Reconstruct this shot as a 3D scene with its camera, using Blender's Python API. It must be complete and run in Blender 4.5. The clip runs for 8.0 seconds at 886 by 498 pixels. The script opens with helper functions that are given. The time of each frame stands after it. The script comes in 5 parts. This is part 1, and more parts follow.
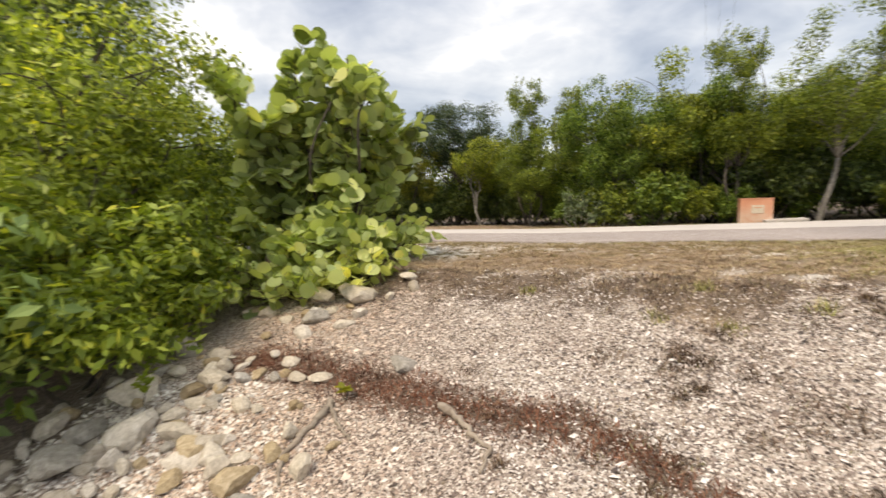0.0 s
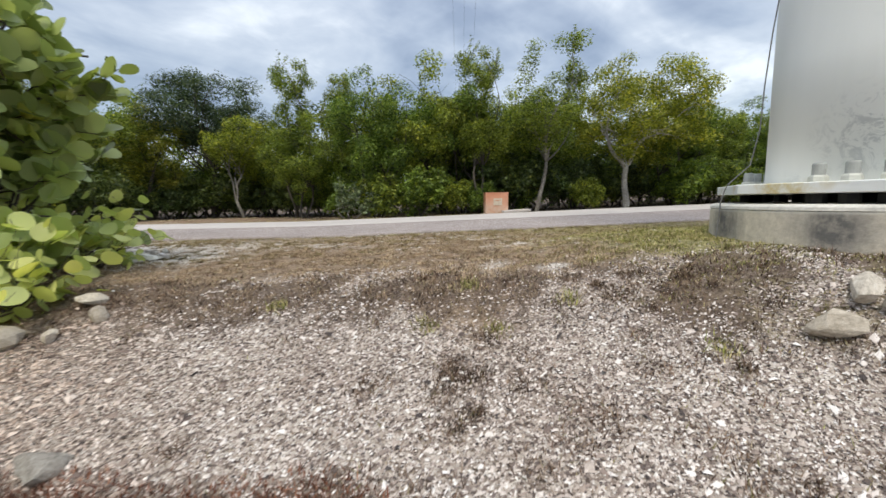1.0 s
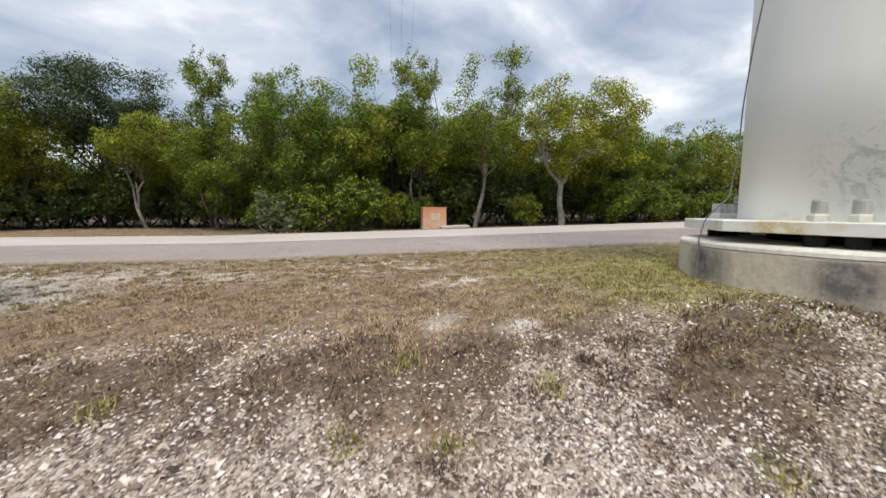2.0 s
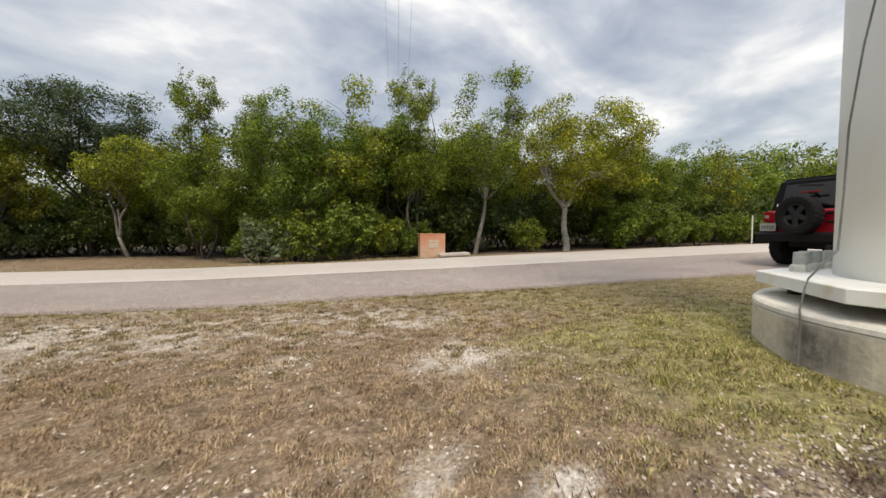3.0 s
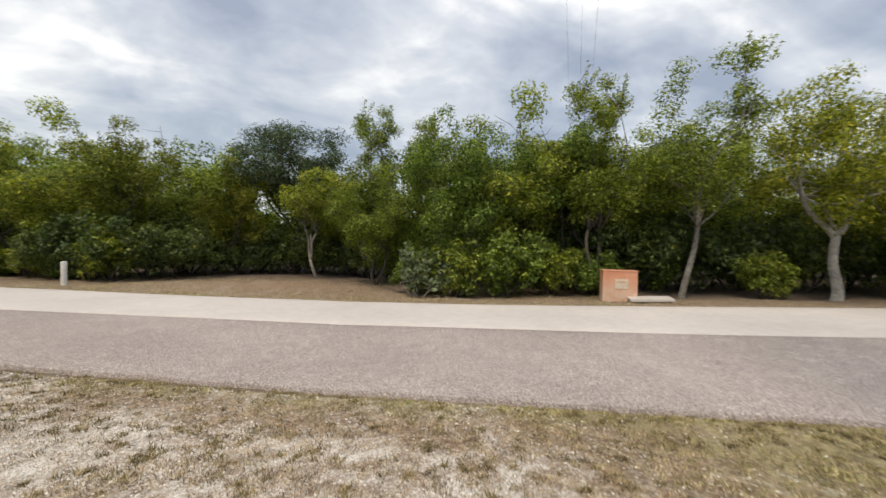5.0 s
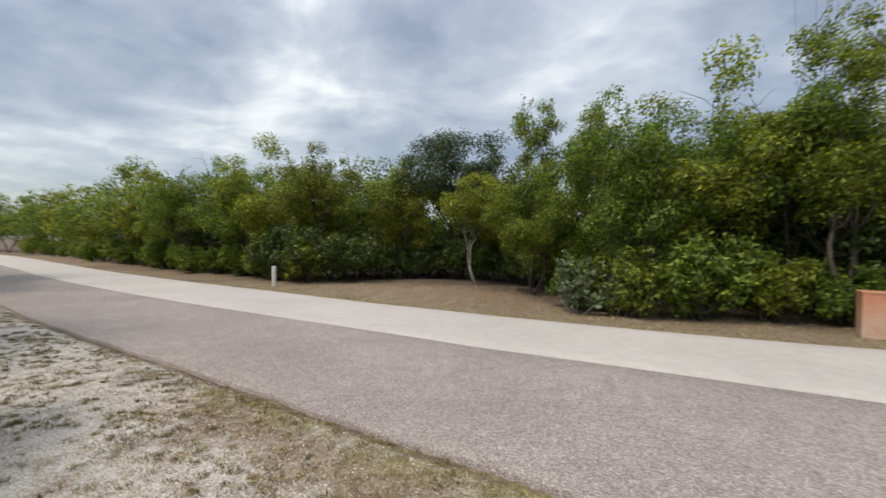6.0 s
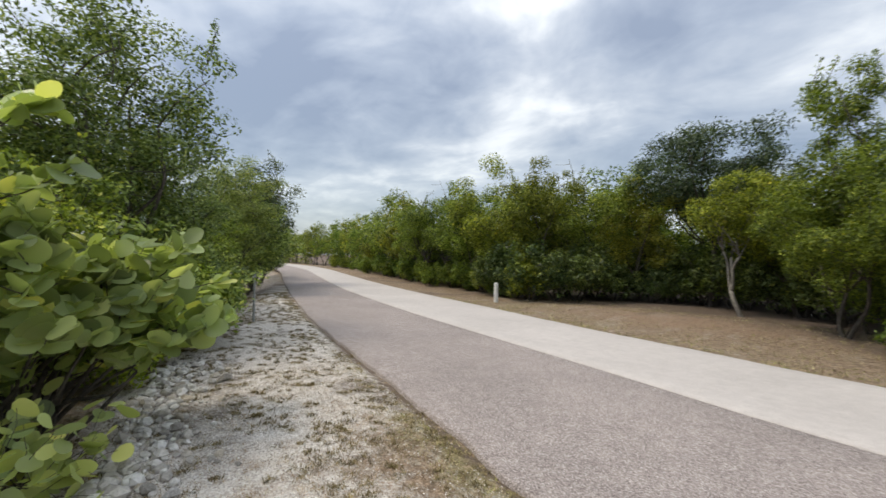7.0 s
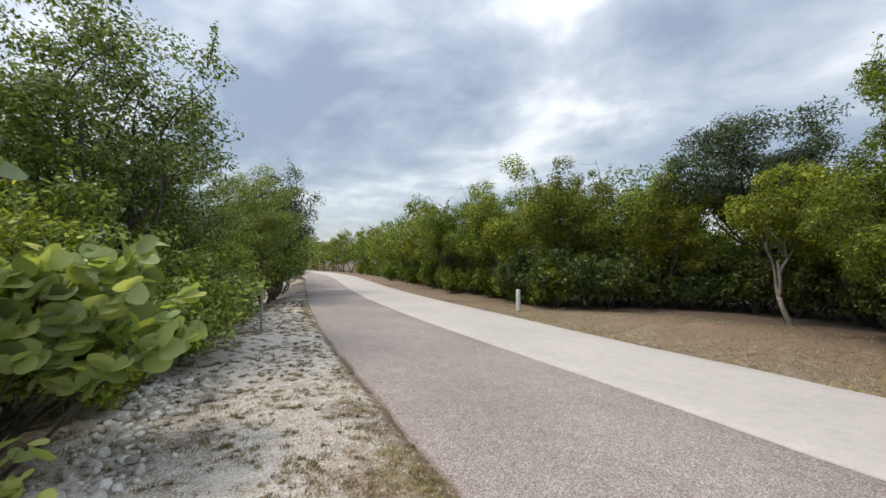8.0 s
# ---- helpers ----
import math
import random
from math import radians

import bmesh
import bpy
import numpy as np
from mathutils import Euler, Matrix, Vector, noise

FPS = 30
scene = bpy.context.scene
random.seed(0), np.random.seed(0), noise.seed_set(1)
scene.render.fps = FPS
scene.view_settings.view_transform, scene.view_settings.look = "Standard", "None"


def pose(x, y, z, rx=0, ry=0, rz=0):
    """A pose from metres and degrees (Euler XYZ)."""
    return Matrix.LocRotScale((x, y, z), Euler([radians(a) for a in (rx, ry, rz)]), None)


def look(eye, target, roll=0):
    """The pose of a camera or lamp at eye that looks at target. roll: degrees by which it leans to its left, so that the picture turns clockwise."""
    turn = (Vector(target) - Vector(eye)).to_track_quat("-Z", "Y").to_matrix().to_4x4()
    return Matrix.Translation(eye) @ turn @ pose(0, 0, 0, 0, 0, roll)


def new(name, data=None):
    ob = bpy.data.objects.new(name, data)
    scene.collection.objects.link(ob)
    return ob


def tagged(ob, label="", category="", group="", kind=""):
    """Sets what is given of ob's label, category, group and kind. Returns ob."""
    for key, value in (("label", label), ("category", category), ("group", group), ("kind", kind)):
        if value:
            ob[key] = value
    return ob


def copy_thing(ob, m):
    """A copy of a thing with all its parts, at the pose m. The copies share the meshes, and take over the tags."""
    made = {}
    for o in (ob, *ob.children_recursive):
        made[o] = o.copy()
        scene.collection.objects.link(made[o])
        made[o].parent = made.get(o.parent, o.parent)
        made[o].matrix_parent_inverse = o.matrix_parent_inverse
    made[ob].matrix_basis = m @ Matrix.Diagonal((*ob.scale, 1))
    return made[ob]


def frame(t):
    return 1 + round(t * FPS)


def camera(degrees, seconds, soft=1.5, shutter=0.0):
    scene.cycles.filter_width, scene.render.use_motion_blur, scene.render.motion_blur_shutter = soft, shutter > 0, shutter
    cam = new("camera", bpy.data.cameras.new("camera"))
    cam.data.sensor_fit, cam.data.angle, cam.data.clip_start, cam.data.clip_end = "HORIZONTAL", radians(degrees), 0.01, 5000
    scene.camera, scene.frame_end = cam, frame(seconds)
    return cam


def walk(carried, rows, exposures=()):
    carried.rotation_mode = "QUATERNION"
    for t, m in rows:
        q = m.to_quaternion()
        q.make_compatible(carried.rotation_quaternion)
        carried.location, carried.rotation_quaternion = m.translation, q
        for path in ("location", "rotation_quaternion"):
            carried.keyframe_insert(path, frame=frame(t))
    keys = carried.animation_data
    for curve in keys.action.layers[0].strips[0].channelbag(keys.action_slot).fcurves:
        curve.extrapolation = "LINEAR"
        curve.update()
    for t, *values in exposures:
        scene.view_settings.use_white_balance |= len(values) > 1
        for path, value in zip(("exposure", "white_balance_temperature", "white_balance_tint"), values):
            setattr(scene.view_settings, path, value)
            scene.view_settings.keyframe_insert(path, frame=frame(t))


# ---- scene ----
cam = camera(94.2, 8.0, shutter=0.22)
PATH = [
    (0, (0.441, 0.363, 0.563), (0.334, 2.352, 0.391), -1.1),
    (0.3, (0.439, 0.499, 0.582), (0.714, 2.468, 0.367), -2.0),
    (0.5, (0.504, 0.63, 0.538), (1.014, 2.55, 0.309), -1.7),
    (0.7, (0.594, 0.752, 0.539), (1.295, 2.61, 0.3), -1.5),
    (1, (0.728, 0.989, 0.564), (1.634, 2.757, 0.332), -0.7),
    (1.5, (0.908, 1.361, 0.621), (1.969, 3.038, 0.378), -1.4),
    (2, (1.126, 1.694, 0.698), (2.3, 3.303, 0.516), 0.6),
    (2.2, (1.196, 1.843, 0.727), (2.359, 3.467, 0.622), 0.6),
    (3.3, (1.838, 2.612, 0.984), (3.036, 4.212, 0.892), -0.3),
    (3.5, (1.948, 2.776, 1.025), (3.158, 4.366, 0.923), -0.6),
    (4, (2.215, 3.174, 1.169), (3.375, 4.801, 1.084), -0.8),
    (4.5, (2.483, 3.633, 1.27), (3.284, 5.465, 1.225), 0.3),
    (4.7, (2.568, 3.828, 1.301), (3.205, 5.723, 1.264), 0.4),
    (5.8, (3.177, 4.924, 1.551), (2.969, 6.913, 1.528), 2.4),
    (6, (3.223, 5.097, 1.547), (2.819, 7.055, 1.516), 0.8),
    (6.5, (3.146, 5.596, 1.555), (2.238, 7.377, 1.609), -0.8),
    (7, (3.054, 6.002, 1.554), (1.696, 7.469, 1.589), 1.0),
    (7.5, (2.937, 6.325, 1.557), (1.429, 7.638, 1.597), 0.4),
    (8, (2.897, 6.639, 1.573), (1.443, 8.011, 1.634), 0.3),
]
EXPOSURES = [(0.0, 0.36, 7850, 10.5), (1.0, 0.03, 6650, 7), (2.2, 0.04, 7150, 9), (3.3, 0.0, 7650, 10), (4.7, 0.05, 7500, 10), (5.8, -0.10, 7000, 8), (6.5, -0.14, 6900, 8), (7.2, -0.03, 6850, 8), (8.0, -0.02, 6850, 8)]
walk(cam, [(t, look(eye, target, roll)) for t, eye, target, roll in PATH], EXPOSURES)

# ---- world, sun ----
world = bpy.data.worlds.new("overcast")
scene.world = world
world.use_nodes = True
wt = world.node_tree
wt.nodes.clear()


def wn(kind, **kw):
    n = wt.nodes.new(kind)
    for k, v in kw.items():
        if k == "operation":
            n.operation = v
        elif k == "blend_type":
            n.blend_type = v
        elif k == "data_type":
            n.data_type = v
    return n


def wmath(op, a, b=None, clamp=False):
    n = wt.nodes.new("ShaderNodeMath")
    n.operation, n.use_clamp = op, clamp
    for i, v in enumerate((a, b)):
        if v is None:
            continue
        if isinstance(v, (int, float)):
            n.inputs[i].default_value = v
        else:
            wt.links.new(v, n.inputs[i])
    return n.outputs[0]


SUN_EL, SUN_AZ = radians(58), radians(215)
w_out = wn("ShaderNodeOutputWorld")
w_bg = wn("ShaderNodeBackground")
sky = wn("ShaderNodeTexSky")
sky.sky_type, sky.sun_disc, sky.sun_elevation, sky.sun_rotation = "NISHITA", False, SUN_EL, SUN_AZ
coord = wn("ShaderNodeTexCoord")
sep = wn("ShaderNodeSeparateXYZ")
wt.links.new(coord.outputs["Generated"], sep.inputs[0])
up = wmath("MAXIMUM", sep.outputs["Z"], 0.0)
den = wmath("ADD", up, 0.24)
comb = wn("ShaderNodeCombineXYZ")
wt.links.new(wmath("DIVIDE", sep.outputs["X"], den), comb.inputs[0])
wt.links.new(wmath("DIVIDE", sep.outputs["Y"], den), comb.inputs[1])


def wnoise(scale, detail, rough, dist, offs, stretch):
    mp = wn("ShaderNodeMapping")
    mp.inputs["Location"].default_value = offs
    mp.inputs["Rotation"].default_value = (0, 0, radians(-28))
    mp.inputs["Scale"].default_value = stretch
    wt.links.new(comb.outputs[0], mp.inputs[0])
    n = wn("ShaderNodeTexNoise")
    n.inputs["Scale"].default_value, n.inputs["Detail"].default_value = scale, detail
    n.inputs["Roughness"].default_value, n.inputs["Distortion"].default_value = rough, dist
    wt.links.new(mp.outputs[0], n.inputs["Vector"])
    return n.outputs["Fac"]


def wramp(fac, stops):
    r = wn("ShaderNodeValToRGB")
    el = r.color_ramp.elements
    while len(el) < len(stops):
        el.new(0.5)
    for e, (p, c) in zip(el, stops):
        e.position, e.color = p, (*c, 1)
    wt.links.new(fac, r.inputs[0])
    return r.outputs[0]


big = wnoise(1.15, 5, 0.5, 0.5, (3.1, 1.7, 0), (1.0, 1.15, 1))
fine = wnoise(3.6, 6, 0.55, 0.4, (7.7, 4.2, 0), (1.0, 1.15, 1))
mixn = wmath("ADD", wmath("MULTIPLY", big, 0.72), wmath("MULTIPLY", fine, 0.28))
clouds = wramp(mixn, [(0.38, (0.215, 0.25, 0.33)), (0.46, (0.32, 0.36, 0.44)), (0.54, (0.47, 0.505, 0.57)), (0.64, (0.80, 0.82, 0.845))])
# an overcast dome is brighter towards the zenith
grad = wmath("ADD", wmath("MULTIPLY", wmath("POWER", up, 1.3), 1.5), 0.87)
scl = wn("ShaderNodeVectorMath")
scl.operation = "SCALE"
wt.links.new(clouds, scl.inputs[0])
wt.links.new(grad, scl.inputs["Scale"])
skys = wn("ShaderNodeVectorMath")
skys.operation = "SCALE"
skys.inputs["Scale"].default_value = 0.06
wt.links.new(sky.outputs[0], skys.inputs[0])
addv = wn("ShaderNodeVectorMath")
addv.operation = "ADD"
wt.links.new(scl.outputs[0], addv.inputs[0])
wt.links.new(skys.outputs[0], addv.inputs[1])
wt.links.new(addv.outputs[0], w_bg.inputs[0])
w_bg.inputs[1].default_value = 0.94
wt.links.new(w_bg.outputs[0], w_out.inputs[0])

sun_data = bpy.data.lights.new("sun", "SUN")
sun_data.energy, sun_data.angle, sun_data.color = 2.0, radians(18), (1.0, 0.92, 0.80)
sun = new("sun", sun_data)
sun_dir = Vector((math.sin(SUN_AZ) * math.cos(SUN_EL), math.cos(SUN_AZ) * math.cos(SUN_EL), math.sin(SUN_EL)))
sun.matrix_world = look(sun_dir * 40, (0, 0, 0))

# ---- materials ----


class Mat:
    """A small helper round a node material."""

    def __init__(self, name, rough=0.8, metal=0.0, spec=0.4):
        self.m = bpy.data.materials.new(name)
        self.m.use_nodes = True
        self.t = self.m.node_tree
        self.b = self.t.nodes["Principled BSDF"]
        self.out = self.t.nodes["Material Output"]
        self.b.inputs["Roughness"].default_value = rough
        self.b.inputs["Metallic"].default_value = metal
        self.b.inputs["Specular IOR Level"].default_value = spec
        self._pos = None

    def node(self, kind):
        return self.t.nodes.new(kind)

    def link(self, a, b):
        self.t.links.new(a, b)

    def pos(self):
        if self._pos is None:
            self._pos = self.node("ShaderNodeTexCoord").outputs["Object"]
        return self._pos

    def noise(self, scale, detail=4, rough=0.55, dist=0.0, vec=None):
        n = self.node("ShaderNodeTexNoise")
        n.inputs["Scale"].default_value, n.inputs["Detail"].default_value = scale, detail
        n.inputs["Roughness"].default_value, n.inputs["Distortion"].default_value = rough, dist
        self.link(vec or self.pos(), n.inputs["Vector"])
        return n.outputs["Fac"]

    def voronoi(self, scale, out="Distance", vec=None):
        n = self.node("ShaderNodeTexVoronoi")
        n.inputs["Scale"].default_value = scale
        self.link(vec or self.pos(), n.inputs["Vector"])
        return n.outputs[out]

    def ramp(self, fac, stops, interp="LINEAR"):
        r = self.node("ShaderNodeValToRGB")
        r.color_ramp.interpolation = interp
        el = r.color_ramp.elements
        while len(el) < len(stops):
            el.new(0.5)
        for e, (p, c) in zip(el, stops):
            e.position = p
            e.color = (*c, 1) if not isinstance(c, (int, float)) else (c, c, c, 1)
        self.link(fac, r.inputs[0])
        return r.outputs[0]

    def mix(self, fac, a, b, kind="MIX"):
        n = self.node("ShaderNodeMix")
        n.data_type, n.blend_type = "RGBA", kind
        for s, v in ((n.inputs[0], fac), (n.inputs[6], a), (n.inputs[7], b)):
            if isinstance(v, (int, float)):
                s.default_value = v if s.type == "VALUE" else (v, v, v, 1)
            elif isinstance(v, tuple):
                s.default_value = (*v, 1)
            else:
                self.link(v, s)
        return n.outputs[2]

    def math(self, op, a, b=0.0, clamp=False):
        n = self.node("ShaderNodeMath")
        n.operation, n.use_clamp = op, clamp
        for i, v in enumerate((a, b)):
            if isinstance(v, (int, float)):
                n.inputs[i].default_value = v
            else:
                self.link(v, n.inputs[i])
        return n.outputs[0]

    def attr(self, name):
        n = self.node("ShaderNodeAttribute")
        n.attribute_name = name
        return n.outputs["Fac"]

    def island(self):
        return self.node("ShaderNodeNewGeometry").outputs["Random Per Island"]

    def objrand(self):
        return self.node("ShaderNodeObjectInfo").outputs["Random"]

    def color(self, c):
        if isinstance(c, tuple):
            self.b.inputs["Base Color"].default_value = (*c, 1)
        else:
            self.link(c, self.b.inputs["Base Color"])
        return self

    def bump(self, h, dist=0.01, strength=0.6):
        n = self.node("ShaderNodeBump")
        n.inputs["Distance"].default_value, n.inputs["Strength"].default_value = dist, strength
        self.link(h, n.inputs["Height"])
        self.link(n.outputs[0], self.b.inputs["Normal"])
        return self


def leaf_material(name, dark, mid, light, rough=0.5, through_light=0.38):
    k = Mat(name, rough, 0, 0.35)
    dark, light = tuple(c * 0.62 for c in dark), tuple(min(0.85, c * 1.22) for c in light)
    col = k.ramp(k.island(), [(0.0, dark), (0.5, mid), (0.93, light), (1.0, tuple(min(1, c * f) for c, f in zip(light, (1.5, 1.25, 0.9))))])
    tone = k.ramp(k.objrand(), [(0.0, (0.75, 0.82, 0.8)), (1.0, (1.2, 1.12, 0.95))])
    col = k.mix(1.0, col, tone, "MULTIPLY")
    big = k.ramp(k.noise(0.9, 2), [(0.3, 0.72), (0.7, 1.2)])
    col = k.mix(1.0, col, big, "MULTIPLY")
    k.color(col)
    tr = k.node("ShaderNodeBsdfTranslucent")
    k.link(k.mix(1.0, col, (1.5, 1.5, 0.6), "MULTIPLY"), tr.inputs[0])
    mx = k.node("ShaderNodeMixShader")
    mx.inputs[0].default_value = through_light
    k.link(k.b.outputs[0], mx.inputs[1])
    k.link(tr.outputs[0], mx.inputs[2])
    k.link(mx.outputs[0], k.out.inputs[0])
    return k.m


LEAF_OLIVE = leaf_material("leaf_olive", (0.076, 0.112, 0.021), (0.164, 0.216, 0.036), (0.29, 0.34, 0.060))
LEAF_GREEN = leaf_material("leaf_green", (0.058, 0.102, 0.021), (0.130, 0.202, 0.036), (0.24, 0.32, 0.066))
LEAF_DARK = leaf_material("leaf_dark", (0.028, 0.050, 0.029), (0.060, 0.094, 0.053), (0.115, 0.152, 0.085), 0.42)
# leaf colour darkened to carry the shade below the trees
LEAF_UNDER_SHADE = leaf_material("leaf_under_shade", (0.040, 0.068, 0.024), (0.082, 0.122, 0.040), (0.15, 0.20, 0.07), 0.45)
LEAF_YELLOW = leaf_material("leaf_yellow", (0.109, 0.121, 0.011), (0.207, 0.213, 0.021), (0.333, 0.293, 0.032))
LEAF_BRIGHT = leaf_material("leaf_bright", (0.15, 0.215, 0.036), (0.285, 0.365, 0.066), (0.41, 0.46, 0.095), 0.5, 0.42)
LEAF_SHORE = leaf_material("leaf_shore", (0.12, 0.175, 0.038), (0.225, 0.305, 0.066), (0.385, 0.455, 0.115), 0.48, 0.4)
LEAF_GREY = leaf_material("leaf_grey", (0.085, 0.115, 0.06), (0.16, 0.20, 0.11), (0.28, 0.32, 0.20), 0.45)
LEAF_GRAPE = leaf_material("leaf_grape", (0.33, 0.40, 0.165), (0.455, 0.525, 0.225), (0.56, 0.60, 0.29), 0.34, 0.36)
LEAF_LIME = leaf_material("leaf_lime", (0.085, 0.122, 0.018), (0.172, 0.215, 0.030), (0.30, 0.325, 0.050))
LEAF_WARM = leaf_material("leaf_warm", (0.085, 0.108, 0.018), (0.165, 0.190, 0.028), (0.27, 0.275, 0.042))


def bark_material(name, dark, light):
    k = Mat(name, 0.9, 0, 0.2)
    n = k.noise(14, 6, 0.65, 0.6)
    k.color(k.mix(1.0, k.ramp(n, [(0.3, dark), (0.7, light)]), k.ramp(k.noise(2.2, 3), [(0.3, 0.65), (0.7, 1.15)]), "MULTIPLY"))
    k.bump(n, 0.02, 0.7)
    return k.m


BARK_PALE = bark_material("bark_pale", (0.27, 0.25, 0.215), (0.58, 0.55, 0.50))
BARK_DARK = bark_material("bark_dark", (0.045, 0.038, 0.03), (0.16, 0.14, 0.115))
BARK_MID = bark_material("bark_mid", (0.14, 0.125, 0.105), (0.36, 0.335, 0.29))
DRIFTWOOD = bark_material("driftwood", (0.22, 0.17, 0.13), (0.50, 0.43, 0.35))

# ground: crushed shell, dry turf, bare lime gravel and leaf litter, blended by the masks on the mesh
gk = Mat("ground_cover", 0.95, 0, 0.15)
cell = gk.voronoi(75, "Color")
cellr = gk.node("ShaderNodeSeparateColor")
gk.link(cell, cellr.inputs[0])
shell_c = gk.ramp(cellr.outputs[0], [(0.0, (0.13, 0.105, 0.095)), (0.18, (0.29, 0.24, 0.215)), (0.5, (0.50, 0.445, 0.395)), (0.8, (0.66, 0.61, 0.56)), (1.0, (0.80, 0.77, 0.73))])
shell_c = gk.mix(1.0, shell_c, gk.ramp(gk.noise(1.6, 4), [(0.3, (0.80, 0.74, 0.70)), (0.7, (1.05, 1.0, 0.95))]), "MULTIPLY")
turf_c = gk.ramp(gk.noise(34, 5, 0.7), [(0.25, (0.15, 0.105, 0.07)), (0.5, (0.31, 0.225, 0.155)), (0.75, (0.55, 0.44, 0.33))])
green_c = gk.ramp(gk.noise(30, 5, 0.7), [(0.25, (0.14, 0.135, 0.05)), (0.5, (0.32, 0.30, 0.125)), (0.75, (0.56, 0.50, 0.29))])
lime_c = gk.ramp(gk.math("ADD", gk.math("MULTIPLY", gk.noise(75, 5, 0.8), 0.6), gk.math("MULTIPLY", cellr.outputs[1], 0.4)), [(0.25, (0.48, 0.41, 0.35)), (0.5, (0.76, 0.695, 0.62)), (0.75, (0.91, 0.875, 0.82))])
litter_c = gk.ramp(gk.noise(40, 6, 0.75), [(0.25, (0.070, 0.050, 0.039)), (0.5, (0.18, 0.135, 0.104)), (0.75, (0.39, 0.32, 0.265))])
edge = gk.math("ADD", gk.math("MULTIPLY", gk.math("SUBTRACT", gk.noise(9, 6, 0.75), 0.5), 1.5), gk.math("MULTIPLY", gk.math("SUBTRACT", gk.noise(38, 4, 0.7), 0.5), 1.1))


def gmask(name, k=3.0):
    v = gk.math("ADD", gk.attr(name), edge)
    return gk.math("ADD", gk.math("MULTIPLY", gk.math("SUBTRACT", v, 0.5), k), 0.5, True)


col = gk.mix(gmask("green", 1.2), turf_c, green_c)
col = gk.mix(1.0, col, gk.ramp(gk.noise(10, 4, 0.65), [(0.36, 0.68), (0.5, 1.0), (0.64, 1.28)]), "MULTIPLY")
col = gk.mix(gk.math("MULTIPLY", gk.attr("red"), gk.ramp(gk.noise(2.2, 5, 0.7), [(0.35, 0.15), (0.65, 0.9)])), col, gk.ramp(gk.noise(18, 6, 0.75), [(0.3, (0.21, 0.12, 0.075)), (0.7, (0.50, 0.34, 0.235))]))
col = gk.mix(gmask("lime", 1.7), col, lime_c)
col = gk.mix(gmask("shell", 1.7), col, shell_c)
col = gk.mix(gmask("litter", 1.8), col, litter_c)
gk.color(col)
gk.bump(gk.math("ADD", gk.noise(60, 6, 0.7), gk.math("MULTIPLY", gk.voronoi(75), 1.2)), 0.02, 0.8)
GROUND = gk.m

k = Mat("asphalt", 0.9, 0, 0.25)
stone = k.node("ShaderNodeSeparateColor")
k.link(k.voronoi(130, "Color"), stone.inputs[0])
c = k.ramp(stone.outputs[0], [(0.0, (0.155, 0.129, 0.118)), (0.45, (0.342, 0.289, 0.268)), (0.85, (0.49, 0.425, 0.395)), (1.0, (0.70, 0.645, 0.615))])
c = k.mix(1.0, c, k.ramp(k.noise(0.55, 5, 0.6), [(0.3, 0.86), (0.7, 1.1)]), "MULTIPLY")
c = k.mix(1.0, c, k.ramp(k.noise(5, 5, 0.6), [(0.3, 0.9), (0.7, 1.07)]), "MULTIPLY")
k.color(c)
k.bump(k.voronoi(130), 0.006, 0.7)
ASPHALT = k.m

k = Mat("pale_concrete", 0.88, 0, 0.3)
c = k.ramp(k.noise(60, 6, 0.7), [(0.25, (0.45, 0.41, 0.38)), (0.5, (0.545, 0.50, 0.467)), (0.75, (0.625, 0.58, 0.547))])
c = k.mix(1.0, c, k.ramp(k.noise(0.5, 5, 0.65), [(0.3, 0.9), (0.7, 1.06)]), "MULTIPLY")
c = k.mix(1.0, c, k.ramp(k.noise(6, 4, 0.6), [(0.3, 0.93), (0.7, 1.05)]), "MULTIPLY")
k.color(c)
k.bump(k.noise(90, 5), 0.004, 0.5)
CONCRETE = k.m


def rock_material(name, dark, mid, light):
    k = Mat(name, 0.92, 0, 0.25)
    n = k.noise(9, 8, 0.7, 0.4)
    c = k.ramp(n, [(0.28, dark), (0.5, mid), (0.72, light)])
    c = k.mix(1.0, c, k.ramp(k.objrand(), [(0, (0.72, 0.68, 0.64)), (0.5, (1.0, 0.95, 0.88)), (1, (1.12, 1.1, 1.1))]), "MULTIPLY")
    c = k.mix(k.ramp(k.voronoi(24), [(0.0, 0.55), (0.25, 0.0)]), c, tuple(v * 0.5 for v in dark))
    k.color(c)
    k.bump(k.noise(26, 8, 0.7), 0.02, 0.7)
    return k.m


ROCK_PALE = rock_material("limestone_pale", (0.38, 0.34, 0.28), (0.62, 0.57, 0.49), (0.80, 0.77, 0.71))
ROCK_TAN = rock_material("limestone_tan", (0.26, 0.19, 0.11), (0.46, 0.37, 0.24), (0.62, 0.53, 0.38))
ROCK_GREY = rock_material("limestone_grey", (0.21, 0.20, 0.185), (0.45, 0.435, 0.405), (0.66, 0.645, 0.61))

# ---- mesh helpers ----


def part(name, data, material, parent=None, label="", smooth=False):
    """Links a bmesh, or (verts, faces), as one mesh object, under a parent if there is one."""
    me = bpy.data.meshes.new(name)
    if isinstance(data, bmesh.types.BMesh):
        data.to_mesh(me)
        data.free()
    else:
        v, f = data
        me.from_pydata(v if isinstance(v, list) else v.tolist(), [], f if isinstance(f, list) else f.tolist())
    me.materials.append(material)
    if smooth:
        me.polygons.foreach_set("use_smooth", [True] * len(me.polygons))
    ob = new(name, me)
    if parent is not None:
        ob.parent = parent
    if label:
        tagged(ob, label)
    return ob


